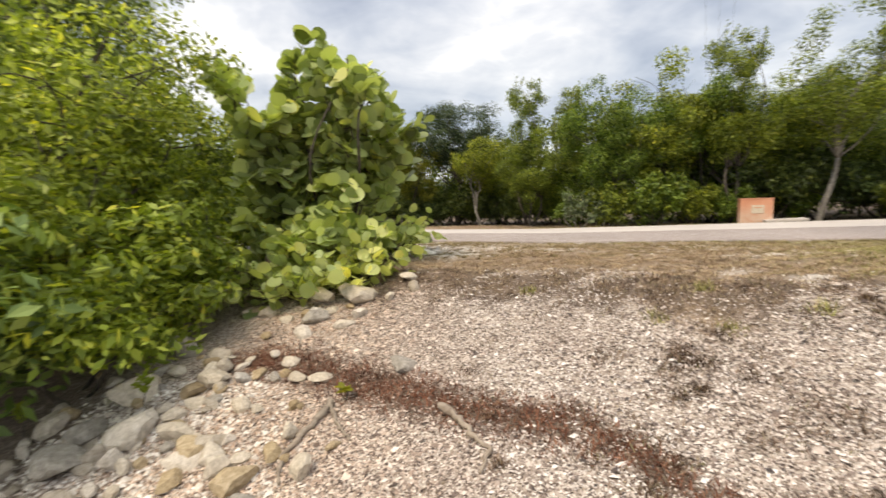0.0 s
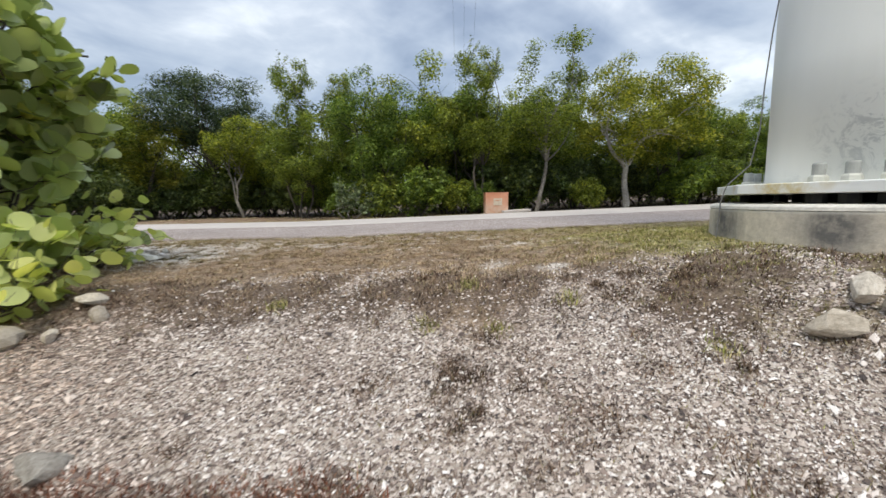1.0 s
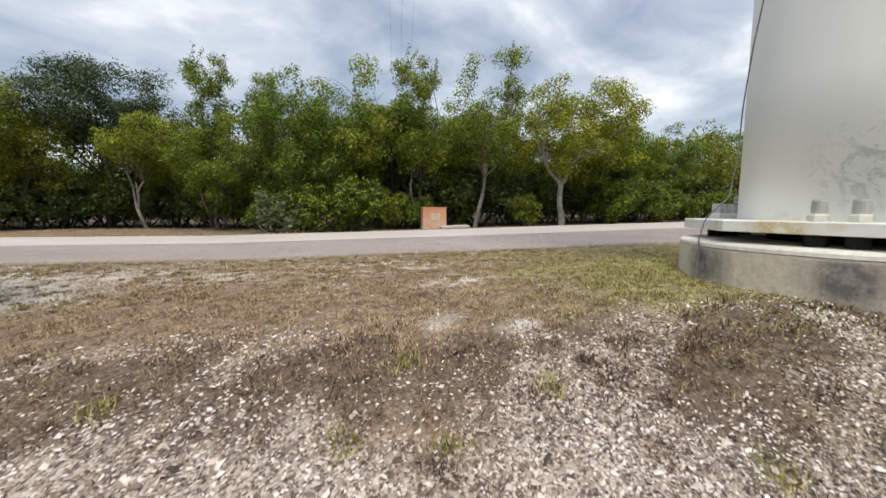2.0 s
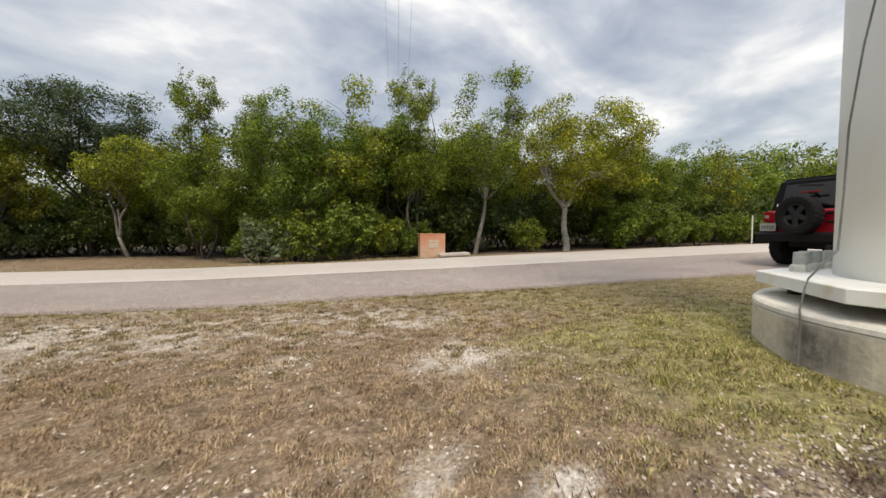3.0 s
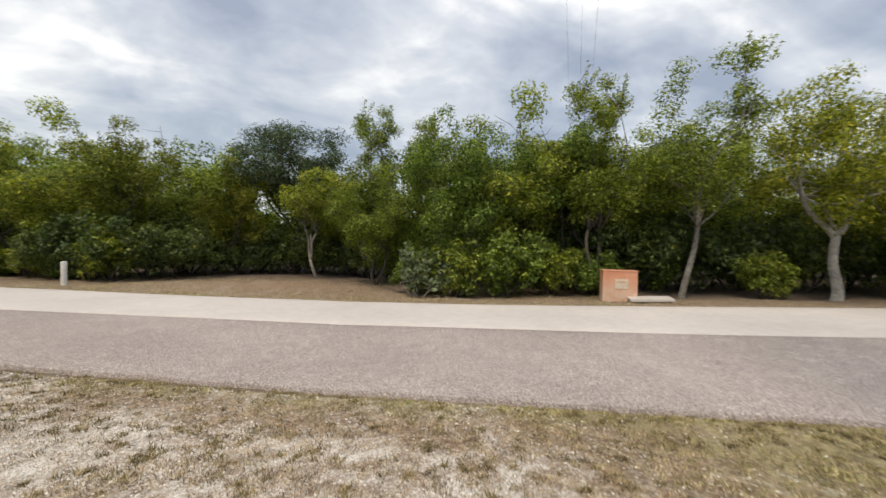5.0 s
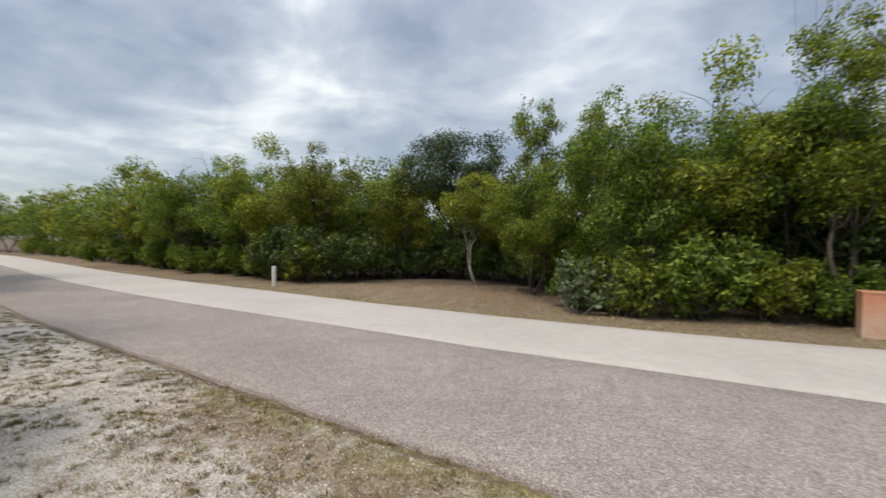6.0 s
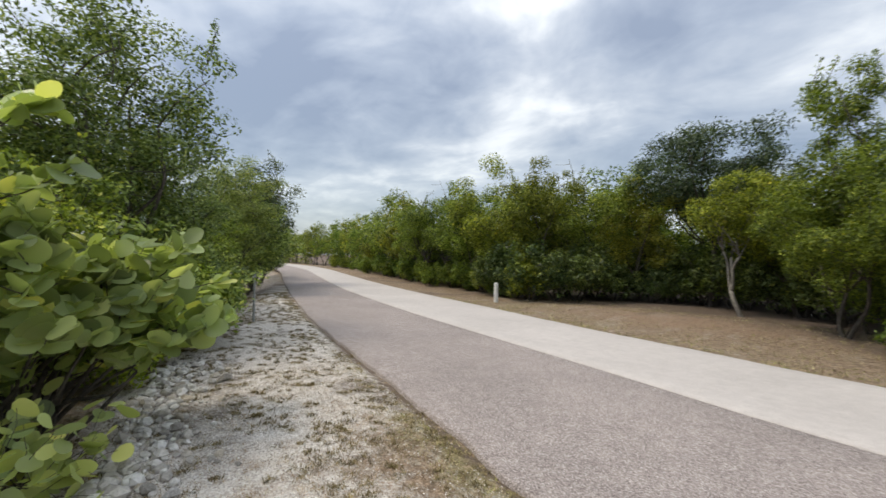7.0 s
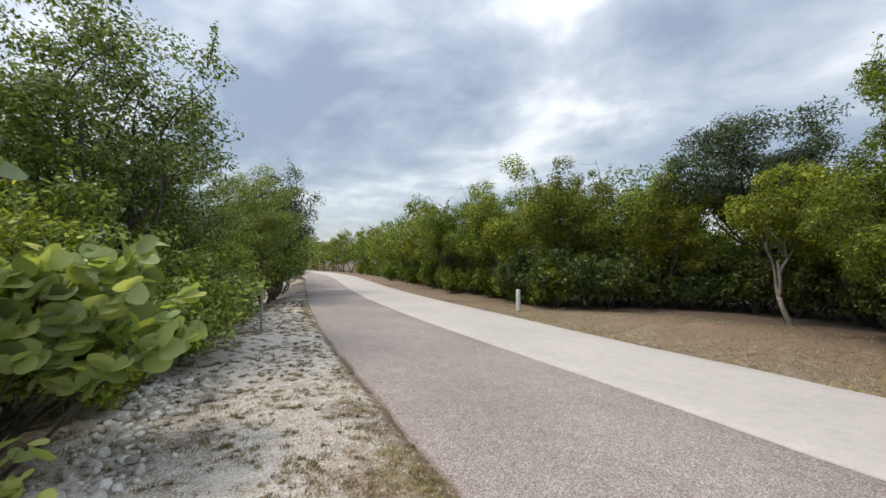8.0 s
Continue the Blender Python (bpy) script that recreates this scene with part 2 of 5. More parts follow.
def thing(name, label, category, group="", at=None, kind=""):
    ob = new(name)
    ob.empty_display_size = 0.1
    if at is not None:
        ob.matrix_basis = at
    return tagged(ob, label, category, group, kind)


def box(sx, sy, sz, at=(0, 0, 0), bevel=0.0, segs=2):
    bm = bmesh.new()
    bmesh.ops.create_cube(bm, size=1.0, matrix=Matrix.Translation(at) @ Matrix.Diagonal((sx, sy, sz, 1)))
    if bevel:
        bmesh.ops.bevel(bm, geom=list(bm.edges), offset=bevel, segments=segs, affect="EDGES", profile=0.7)
    return bm


def merge(*bms):
    out = bmesh.new()
    for b in bms:
        me = bpy.data.meshes.new("tmp")
        b.to_mesh(me)
        b.free()
        out.from_mesh(me)
        bpy.data.meshes.remove(me)
    return out


def moved(bm, m):
    bmesh.ops.transform(bm, matrix=m, verts=bm.verts)
    return bm


def lathe(profile, n=32, caps=True):
    """A solid of revolution round z from (radius, height) pairs."""
    v, f = [], []
    for r, z in profile:
        for i in range(n):
            a = 2 * math.pi * i / n
            v.append((r * math.cos(a), r * math.sin(a), z))
    for j in range(len(profile) - 1):
        for i in range(n):
            k = (i + 1) % n
            f.append((j * n + i, j * n + k, (j + 1) * n + k, (j + 1) * n + i))
    if caps:
        f.append(tuple(range(n))[::-1])
        f.append(tuple((len(profile) - 1) * n + i for i in range(n)))
    bm = bmesh.new()
    vs = [bm.verts.new(p) for p in v]
    for q in f:
        bm.faces.new([vs[i] for i in q])
    bmesh.ops.recalc_face_normals(bm, faces=bm.faces)
    return bm


def tubes(paths, sides=6):
    """Tapered tubes: paths of (point, radius). Returns verts and faces."""
    V, F = [], []
    full = sides
    for path in paths:
        sides = full if path[0][1] > 0.025 or full > 5 else 3
        base = len(V)
        n = len(path)
        for i, (p, r) in enumerate(path):
            p = np.array(p, float)
            q = np.array(path[min(i + 1, n - 1)][0], float) - np.array(path[max(i - 1, 0)][0], float)
            q /= np.linalg.norm(q) + 1e-9
            a = np.cross(q, (0.31, 0.95, 0.05) if abs(q[2]) > 0.8 else (0, 0, 1))
            a /= np.linalg.norm(a) + 1e-9
            b = np.cross(q, a)
            for s in range(sides):
                t = 2 * math.pi * s / sides
                V.append(tuple(p + r * (math.cos(t) * a + math.sin(t) * b)))
        for i in range(n - 1):
            for s in range(sides):
                k = (s + 1) % sides
                F.append((base + i * sides + s, base + i * sides + k, base + (i + 1) * sides + k, base + (i + 1) * sides + s))
        F.append(tuple(base + (n - 1) * sides + s for s in range(sides)))
    return V, F


def smooth_curve(xs, pts):
    """A smooth curve y(x) through a few points (Hermite)."""
    pts = sorted(pts)
    px, py = np.array([p[0] for p in pts], float), np.array([p[1] for p in pts], float)
    m = np.gradient(py, px)
    xs = np.asarray(xs, float)
    i = np.clip(np.searchsorted(px, xs) - 1, 0, len(px) - 2)
    h = px[i + 1] - px[i]
    t = (xs - px[i]) / h
    lo, hi = xs < px[0], xs > px[-1]
    t = np.clip(t, 0, 1)
    y = (2 * t**3 - 3 * t**2 + 1) * py[i] + (t**3 - 2 * t**2 + t) * h * m[i] + (3 * t**2 - 2 * t**3) * py[i + 1] + (t**3 - t**2) * h * m[i + 1]
    return np.where(lo, py[0] + (xs - px[0]) * m[0], np.where(hi, py[-1] + (xs - px[-1]) * m[-1], y))


def step(a, b, x):
    t = np.clip((np.asarray(x, float) - a) / (b - a), 0, 1)
    return t * t * (3 - 2 * t)


_g = np.random.RandomState(5).rand(256, 256)


def vnoise(x, y, scale=1.0, octaves=3):
    """Smooth value noise in 0..1 on arrays."""
    out, amp, tot = 0.0, 1.0, 0.0
    for o in range(octaves):
        u, v = np.asarray(x) * scale + 17.3 * o, np.asarray(y) * scale + 9.1 * o
        i, j = np.floor(u).astype(int), np.floor(v).astype(int)
        fu, fv = u - i, v - j
        fu, fv = fu * fu * (3 - 2 * fu), fv * fv * (3 - 2 * fv)
        a, b = _g[i % 256, j % 256], _g[(i + 1) % 256, j % 256]
        c, d = _g[i % 256, (j + 1) % 256], _g[(i + 1) % 256, (j + 1) % 256]
        out = out + amp * ((a * (1 - fu) + b * fu) * (1 - fv) + (c * (1 - fu) + d * fu) * fv)
        tot += amp
        amp *= 0.5
        scale *= 2.1
    return out / tot


# ---- the lie of the land ----
NEAR = [(60, -16), (40, -7.2), (25, -0.9), (15, 3.15), (9.7, 5.35), (5.3, 7.0), (2.75, 8.0), (0.9, 8.68), (-1.1, 9.4), (-4.6, 10.65), (-8.3, 12.1), (-17.6, 16.2), (-33, 23.2), (-45, 27.6), (-60, 31), (-85, 34.5), (-160, 40)]
SEAM = [(60, -12.4), (40, -3.7), (25, 2.4), (13.2, 7.5), (7.2, 9.45), (3.6, 10.8), (0.9, 11.75), (-1.4, 12.48), (-5.4, 13.8), (-12, 16.3), (-23, 21.3), (-33, 26.0), (-45, 30.5), (-60, 34.0), (-85, 37.4), (-160, 42.9)]
FAR = [(60, -9.0), (40, -0.2), (25, 5.9), (18.8, 8.6), (12.4, 10.65), (7.6, 12.05), (5.1, 12.85), (2.9, 13.75), (1.4, 14.28), (-0.5, 14.85), (-4.4, 16.3), (-7.7, 17.45), (-14, 19.9), (-25, 24.9), (-33, 28.6), (-45, 33.2), (-60, 36.7), (-85, 40.1), (-160, 45.6)]


def road_z(x):
    return 0.026 * np.clip(np.asarray(x, float) - 2.5, 0, 60)


def ground_z(x, y, rough=True):
    x, y = np.asarray(x, float), np.asarray(y, float)
    rz = road_z(x)
    n, f = smooth_curve(x, NEAR), smooth_curve(x, FAR)
    d = (n - y) * 0.93                     # away from the road on the water side
    e = (y - f) * 0.93                     # away on the wood side
    s = -(x - 2.3) * 0.538 - (y - 3.2) * 0.843   # past the crest of the shell bank
    hump = 0.17 * step(-0.3, 4.0, x) * np.exp(-((d - 4.0) / 2.0) ** 2) * step(14, 8, x)
    water = rz - 0.03 - 0.025 * step(0.2, 0.02, d) + hump - 0.27 * np.clip(s + 0.15, 0, 3.2) * step(-0.5, 0.7, s) - 0.06 * step(0.6, -1.2, x) * step(2.5, 4.5, d)
    r = np.hypot(x - 5.27, y - 2.22)
    near_pad = step(2.7, 1.25, r)
    water = water * (1 - near_pad) + 0.24 * near_pad
    wood = rz - 0.03 - 0.10 * step(0, 2.5, e) + 0.10 * np.exp(-((x - 0.3) / 3.5) ** 2 - ((y - 19.2) / 2.0) ** 2)
    z = np.where(d > 0, water, np.where(e > 0, wood, rz - 0.06))
    if rough:
        a = np.where((d > 0) | (e > 0), 1.0, 0.0)
        a = a * np.clip(np.maximum(d, e) * 2, 0, 1)
        z = z + a * (0.06 * (vnoise(x, y, 0.8, 2) - 0.5) + 0.035 * (vnoise(x, y, 4.0, 2) - 0.5))
    return z


def gz(x, y):
    return float(ground_z(x, y))


def axis(lo, hi, fine_lo, fine_hi, st):
    mid = np.arange(fine_lo, fine_hi + 1e-6, st)
    out, v, k = [], fine_hi, st
    while v < hi:
        k *= 1.13
        v += k
        out.append(min(v, hi))
    pre, v, k = [], fine_lo, st
    while v > lo:
        k *= 1.13
        v -= k
        pre.append(max(v, lo))
    return np.array(pre[::-1] + mid.tolist() + out)


gx, gy = axis(-900, 900, -4.5, 8.5, 0.07), axis(-900, 900, 0.2, 10.5, 0.07)
X, Y = np.meshgrid(gx, gy)
Z = ground_z(X, Y)
nx, ny = len(gx), len(gy)
gv = np.stack([X, Y, Z], -1).reshape(-1, 3)
ii, jj = np.meshgrid(np.arange(nx - 1), np.arange(ny - 1))
b0 = (jj * nx + ii).ravel()
gf = np.stack([b0, b0 + 1, b0 + nx + 1, b0 + nx], -1)
ground = part("ground", (gv, gf), GROUND, smooth=True)
tagged(ground, "bank of crushed shell, dry turf and pale lime gravel beside a road", "ground", kind="structure")


def masks(x, y):
    n, f = smooth_curve(x, NEAR), smooth_curve(x, FAR)
    d, e = (n - y) * 0.93, (y - f) * 0.93
    s = -(x - 2.3) * 0.538 - (y - 3.2) * 0.843
    w1, w2 = vnoise(x, y, 1.1, 3), vnoise(x, y, 2.6, 3)
    shell = step(0.16, 0.62, s - 0.32 * step(2.6, 3.3, x) + 0.4 * (w1 - 0.5) + 0.45 * (w2 - 0.5))
    shell = np.maximum(shell, 0.7 * step(0.46, 0.64, w2) * step(-0.6, 0.3, s))
    shell = np.where(d > 0, shell, 0)
    rm = np.hypot(x - 5.27, y - 2.22)
    green = np.maximum(0.8 * step(3.0, 1.7, rm + 1.4 * (w1 - 0.5)), np.maximum(0.45 * step(3.2, 6.0, x + 1.5 * (w1 - 0.5)), 0.5 * step(0.6, 0.1, d + 0.5 * (w2 - 0.5)))) * (d > 0) + 0.25 * (e > 0) * step(0.5, 0.7, w1)
    w3 = vnoise(x, y, 6.0, 2)
    open_lime = step(1.6, -0.2, x) * step(3.4, 2.4, d)                                  # bare verge towards the bend
    band = step(0.45, 0.95, d) * step(2.1, 1.5, d) * step(6.5, 2.6, x)                  # worn band along the road
    patch = np.maximum(np.exp(-((x - 3.3) / 0.42) ** 2 - ((y - 4.45) / 0.34) ** 2), 0.7 * np.exp(-((x - 2.4) / 0.25) ** 2 - ((y - 5.1) / 0.2) ** 2))
    base = np.maximum(np.maximum(0.95 * open_lime, 0.68 * band), np.maximum(1.0 * patch, 0.50 * step(0.0, 0.15, d) * step(3.0, 1.8, d) * step(5.8, 3.4, x)))
    crest = np.maximum(np.exp(-((x - 2.36) / 0.24) ** 2 - ((y - 3.55) / 0.17) ** 2), 0.8 * np.exp(-((x - 2.75) / 0.16) ** 2 - ((y - 3.2) / 0.12) ** 2))
    crest = crest * (0.25 + 0.75 * step(0.36, 0.62, vnoise(x + 1.7, y, 4.5, 3)))
    base = np.maximum(base, 1.0 * crest)
    base = base * (1 - 0.5 * step(1.1, 0.4, d + 0.5 * (w2 - 0.5)) * step(-1.2, 0.4, x))        # grass keeps hold along the asphalt
    lime = np.clip(base * (0.55 + 0.9 * w3) + 0.35 * (w1 - 0.5) * (base > 0.02) + 0.25 * (w2 - 0.5) * (base > 0.02), 0, 1)
    lime = np.where(d > 0, lime, 0.25 * step(0.5, 0.7, w2) * (e > 0))
    left = step(-1.0, -3.0, x) * (d > 0) * step(2.0, 1.0, d)
    lime = np.maximum(lime, 0.85 * left * step(0.3, 0.5, w1))
    deep = step(2.5, 4.5, x)                                                            # the wood comes close to the road there; litter also paints its floor's shade
    litter = step(2.6 - 1.4 * deep, 6.5 - 3.5 * deep, e + 2.0 * (w1 - 0.5)) * (e > 0) * 0.95
    litter = np.maximum(litter, 0.55 * open_lime * step(0.56, 0.7, vnoise(x + 5, y, 1.1, 3)))
    litter = np.maximum(litter, step(3.0, 4.6, d + 1.2 * (w1 - 0.5)) * step(-2.5, -4.6, x + 0.4 * y - 2.4 + 0.8 * (w2 - 0.5)))
    litter = np.maximum(litter, 0.95 * step(0.13, 0.05, d) * (d > 0) * step(4.5, 2.0, x))     # crumbled asphalt edge, its shadow line painted in with dark litter
    litter = np.maximum(litter, 0.42 * np.exp(-((d - 1.75) / 0.28) ** 2) * step(0.8, -0.4, x) * (d > 0) * step(0.3, 0.5, w2))
    weed = weed_band(x, y)
    worn = 0.42 * step(0.56, 0.70, vnoise(x + 3.3, y + 8.1, 1.9, 3)) * step(0.15, 0.4, s) * step(1.25, 0.7, s)
    litter = np.maximum(litter, worn * (d > 0))
    litter, bare = litter * (1 - crest), 1 - crest
    return shell, green, lime, bare * np.maximum(np.maximum(litter, weed * 0.95), 0.75 * step(-0.5, -0.05, s + 0.5 * (w2 - 0.5)) * step(0.75, 0.3, s - 0.5 * step(2.6, 3.3, x) + 0.6 * (w2 - 0.5)) * step(0.25, 0.45, w1) * step(0.72, 0.5, w2) * (d > 0))


def weed_band(x, y):
    """The strand line of dry brown weed along the shell."""
    c = smooth_curve(x, [(-1.6, 3.6), (-1.13, 3.43), (-0.27, 2.97), (0.3, 2.62), (0.6, 2.47), (1.0, 2.25), (1.23, 2.0), (1.38, 1.78), (2.0, 1.2)])
    w = 0.12 + 0.12 * vnoise(x, y, 2.2, 2) + 0.08 * step(0.8, -0.3, x)
    return np.clip(1.2 - np.abs(y - c) / w, 0, 1) * step(-1.7, -1.2, x) * step(2.3, 1.5, x) * step(0.15, 0.45, vnoise(x, y, 5.0, 2) + 0.1)


for name, vals in zip(("shell", "green", "lime", "litter"), masks(X.ravel(), Y.ravel())):
    at = ground.data.attributes.new(name, "FLOAT", "POINT")
    at.data.foreach_set("value", np.asarray(vals, np.float32))


# reddish bare soil on the far clearing
red = np.exp(-((X.ravel() - 0.2) / 2.6) ** 2 - ((Y.ravel() - 18.2) / 1.3) ** 2)
at = ground.data.attributes.new("red", "FLOAT", "POINT")
at.data.foreach_set("value", np.asarray(red, np.float32))


def strip(lo, hi, xs, lift, thick, wobble_lo=0.0, wobble_hi=0.0):
    """A paved strip between two curves, with rounded worn edges and some thickness."""
    prof = [(0, -thick), (0.004, -0.012), (0.03, 0.0)]
    ts = np.linspace(0, 1, 9)
    V, F, cols = [], [], 0
    rs = np.random.RandomState(3)
    lo_y, hi_y = smooth_curve(xs, lo), smooth_curve(xs, hi)
    wl = wobble_lo * (vnoise(xs, xs * 0, 2.3, 3) - 0.5) * 2
    wh = wobble_hi * (vnoise(xs, xs * 0 + 40, 2.3, 3) - 0.5) * 2
    for x, a, b in zip(xs, lo_y + wl, hi_y + wh):
        w = b - a
        us = [p[0] for p in prof] + [w * t for t in ts[1:-1]] + [w - p[0] for p in prof[::-1]]
        zs = [p[1] for p in prof] + [0.0] * 7 + [p[1] for p in prof[::-1]]
        cols = len(us)
        z = float(road_z(x)) + lift
        V += [(x, a + u, z + h) for u, h in zip(us, zs)]
    for i in range(len(xs) - 1):
        for j in range(cols - 1):
            k = i * cols + j
            F.append((k, k + cols, k + cols + 1, k + 1))
    return V, [q[::-1] for q in F]


road_xs = np.concatenate([np.arange(-160, -20, 2.5), np.arange(-20, -5, 0.5), np.arange(-5, 10, 0.12), np.arange(10, 60.1, 1.0)])
road = part("road", strip(NEAR, SEAM, road_xs, 0.0, 0.09, 0.05, 0.0), ASPHALT, smooth=True)
tagged(road, "worn pinkish grey asphalt lane with a crumbling edge", "road", kind="structure")
path_strip = part("pavement", strip([(x, y + 0.012) for x, y in SEAM], FAR, road_xs, 0.006, 0.09, 0.0, 0.03), CONCRETE, smooth=True)
tagged(path_strip, "pale cream concrete lane poured along the asphalt", "pavement", kind="structure")

# ---- the steel mast on its round footing ----
MX, MY, PAD_Z, PLATE_Z = 5.27, 2.22, 0.512, 0.586
k = Mat("white_paint_steel", 0.42, 0, 0.45)
geo = k.pos()
stretch = k.node("ShaderNodeMapping")
stretch.inputs["Scale"].default_value = (1, 1, 0.18)
k.link(geo, stretch.inputs[0])
c = k.ramp(k.noise(2.0, 6, 0.6, 0.2, stretch.outputs[0]), [(0.3, (0.77, 0.785, 0.76)), (0.7, (0.85, 0.86, 0.835))])
spot = k.node("ShaderNodeVectorMath")
spot.operation = "DISTANCE"
spot.inputs[1].default_value = (-0.80, -0.05, 0.40)
k.link(geo, spot.inputs[0])
zone = k.math("MAXIMUM", k.ramp(spot.outputs["Value"], [(0.08, 1.0), (0.36, 0.0)]), k.ramp(k.noise(1.1, 2), [(0.60, 0.0), (0.70, 0.6)]))
peel = k.math("MULTIPLY", k.ramp(k.noise(7.0, 10, 0.8, 1.6), [(0.51, 0.0), (0.56, 0.55)]), zone)
c = k.mix(peel, c, k.mix(k.noise(30, 4), (0.30, 0.33, 0.35), (0.48, 0.50, 0.50)))
sepz = k.node("ShaderNodeSeparateXYZ")
k.link(geo, sepz.inputs[0])
stain = k.node("ShaderNodeVectorMath")
stain.operation = "DISTANCE"
stain.inputs[1].default_value = (-1.10, 0.29, 0.05)
k.link(geo, stain.inputs[0])
rust_at = k.math("MAXIMUM", k.ramp(stain.outputs["Value"], [(0.10, 1.0), (0.24, 0.0)]), k.ramp(k.noise(2.3, 3), [(0.60, 0.0), (0.70, 0.6)]))
rust = k.math("MULTIPLY", k.math("MULTIPLY", k.ramp(sepz.outputs[2], [(0.085, 1.0), (0.12, 0.0)]), rust_at), k.ramp(k.noise(9, 6, 0.7), [(0.36, 0.1), (0.55, 0.9)]))
c = k.mix(rust, c, k.mix(k.noise(18, 5), (0.46, 0.33, 0.10), (0.66, 0.55, 0.24)))
k.color(c)
k.bump(k.math("SUBTRACT", k.noise(1.3, 3), peel), 0.01, 0.25)
WHITE_STEEL = k.m
k = Mat("stained_concrete", 0.92, 0, 0.2)
geo = k.pos()
streak = k.node("ShaderNodeMapping")
streak.inputs["Scale"].default_value = (1, 1, 0.12)
k.link(geo, streak.inputs[0])
c = k.ramp(k.noise(22, 8, 0.7), [(0.3, (0.52, 0.48, 0.41)), (0.7, (0.74, 0.69, 0.60))])
tan = k.ramp(k.noise(1.3, 4, 0.6), [(0.35, (0.88, 0.86, 0.84)), (0.65, (1.12, 1.08, 1.0))])
c = k.mix(1.0, c, tan, "MULTIPLY")
blot = None
for deg, reach in ((143, 0.27), (183, 0.27), (204, 0.16), (60, 0.4), (300, 0.5)):
    near = k.node("ShaderNodeVectorMath")
    near.operation = "DISTANCE"
    near.inputs[1].default_value = (1.2 * math.cos(radians(deg)), 1.2 * math.sin(radians(deg)), 0.14)
    k.link(geo, near.inputs[0])
    m = k.ramp(k.math("ADD", near.outputs["Value"], k.math("MULTIPLY", k.math("SUBTRACT", k.noise(5, 6, 0.7, 0.4, streak.outputs[0]), 0.5), 0.32)), [(0.3 * reach, 0.9), (reach, 0.0)])
    blot = m if blot is None else k.math("MAXIMUM", blot, m)
blot = k.math("MULTIPLY", blot, k.ramp(k.noise(14, 6, 0.7), [(0.3, 0.55), (0.55, 1.0)]))
c = k.mix(blot, c, (0.11, 0.11, 0.11))
sepz = k.node("ShaderNodeSeparateXYZ")
k.link(geo, sepz.inputs[0])
c = k.mix(k.ramp(sepz.outputs[2], [(0.235, 0.0), (0.26, 0.6)]), c, (0.72, 0.70, 0.64))
k.color(c)
k.bump(k.noise(40, 6), 0.008, 0.6)
STAINED = k.m
k = Mat("pale_footing_top", 0.9, 0, 0.25)
k.color(k.mix(1.0, k.ramp(k.noise(22, 8, 0.7), [(0.3, (0.60, 0.575, 0.51)), (0.7, (0.82, 0.79, 0.72))]), k.ramp(k.noise(2.4, 5), [(0.35, 0.75), (0.65, 1.05)]), "MULTIPLY"))
k.bump(k.noise(40, 6), 0.008, 0.6)
PALE_TOP = k.m
k = Mat("near_black", 0.9)
k.color(k.ramp(k.noise(9, 4), [(0.3, (0.012, 0.012, 0.012)), (0.7, (0.035, 0.035, 0.033))]))
DARK = k.m
k = Mat("zinc_grey", 0.55, 0.3, 0.4)
k.color(k.ramp(k.noise(20, 4), [(0.3, (0.27, 0.28, 0.27)), (0.7, (0.42, 0.43, 0.41))]))
ZINC = k.m

foot_z = 0.21
footing = thing("footing", "round stained concrete footing with dark water streaks", "footing", at=pose(MX, MY, foot_z))
part("drum", lathe([(1.19, -0.45), (1.2, -0.2), (1.2, PAD_Z - foot_z - 0.045), (0.4, PAD_Z - foot_z - 0.045)], 96), STAINED, footing, smooth=False)
part("top_slab", lathe([(1.19, PAD_Z - foot_z - 0.045), (1.203, PAD_Z - foot_z - 0.04), (1.2, PAD_Z - foot_z - 0.018), (1.185, PAD_Z - foot_z - 0.004), (1.15, PAD_Z - foot_z), (0.4, PAD_Z - foot_z + 0.01)], 96), PALE_TOP, footing, "pale weathered top of the footing")
mast = thing("steel_mast", "huge white painted steel mast with flaking paint on an anchor plate", "mast", at=pose(MX, MY, PLATE_Z))
part("shell", lathe([(0.815, 0.07), (0.812, 1.0), (0.797, 5.0), (0.77, 11.0)], 96), WHITE_STEEL, mast, smooth=True)
bm = lathe([(1.19, 0.0), (1.19, 0.075)], 8)
bmesh.ops.bevel(bm, geom=[e for e in bm.edges], offset=0.006, segments=1, affect="EDGES")
bmesh.ops.rotate(bm, verts=bm.verts, cent=(0, 0, 0), matrix=Matrix.Rotation(radians(15), 3, "Z"))
part("anchor_plate", bm, WHITE_STEEL, mast, "white anchor plate with yellow rust stains")
# black core stands in for the shade in the open gap below the plate
part("grout_core", lathe([(0.62, -0.1), (0.62, 0.004)], 48), DARK, mast, "near black core painting the shade in the gap under the plate")


k = Mat("nut_cream", 0.55, 0.0, 0.4)
k.color(k.ramp(k.noise(14, 4), [(0.3, (0.50, 0.50, 0.44)), (0.7, (0.64, 0.64, 0.57))]))
NUT_CREAM = k.m
k = Mat("cap_grey", 0.6, 0.0, 0.4)
k.color(k.ramp(k.noise(20, 4), [(0.3, (0.30, 0.31, 0.29)), (0.7, (0.44, 0.45, 0.42))]))
CAP_GREY = k.m


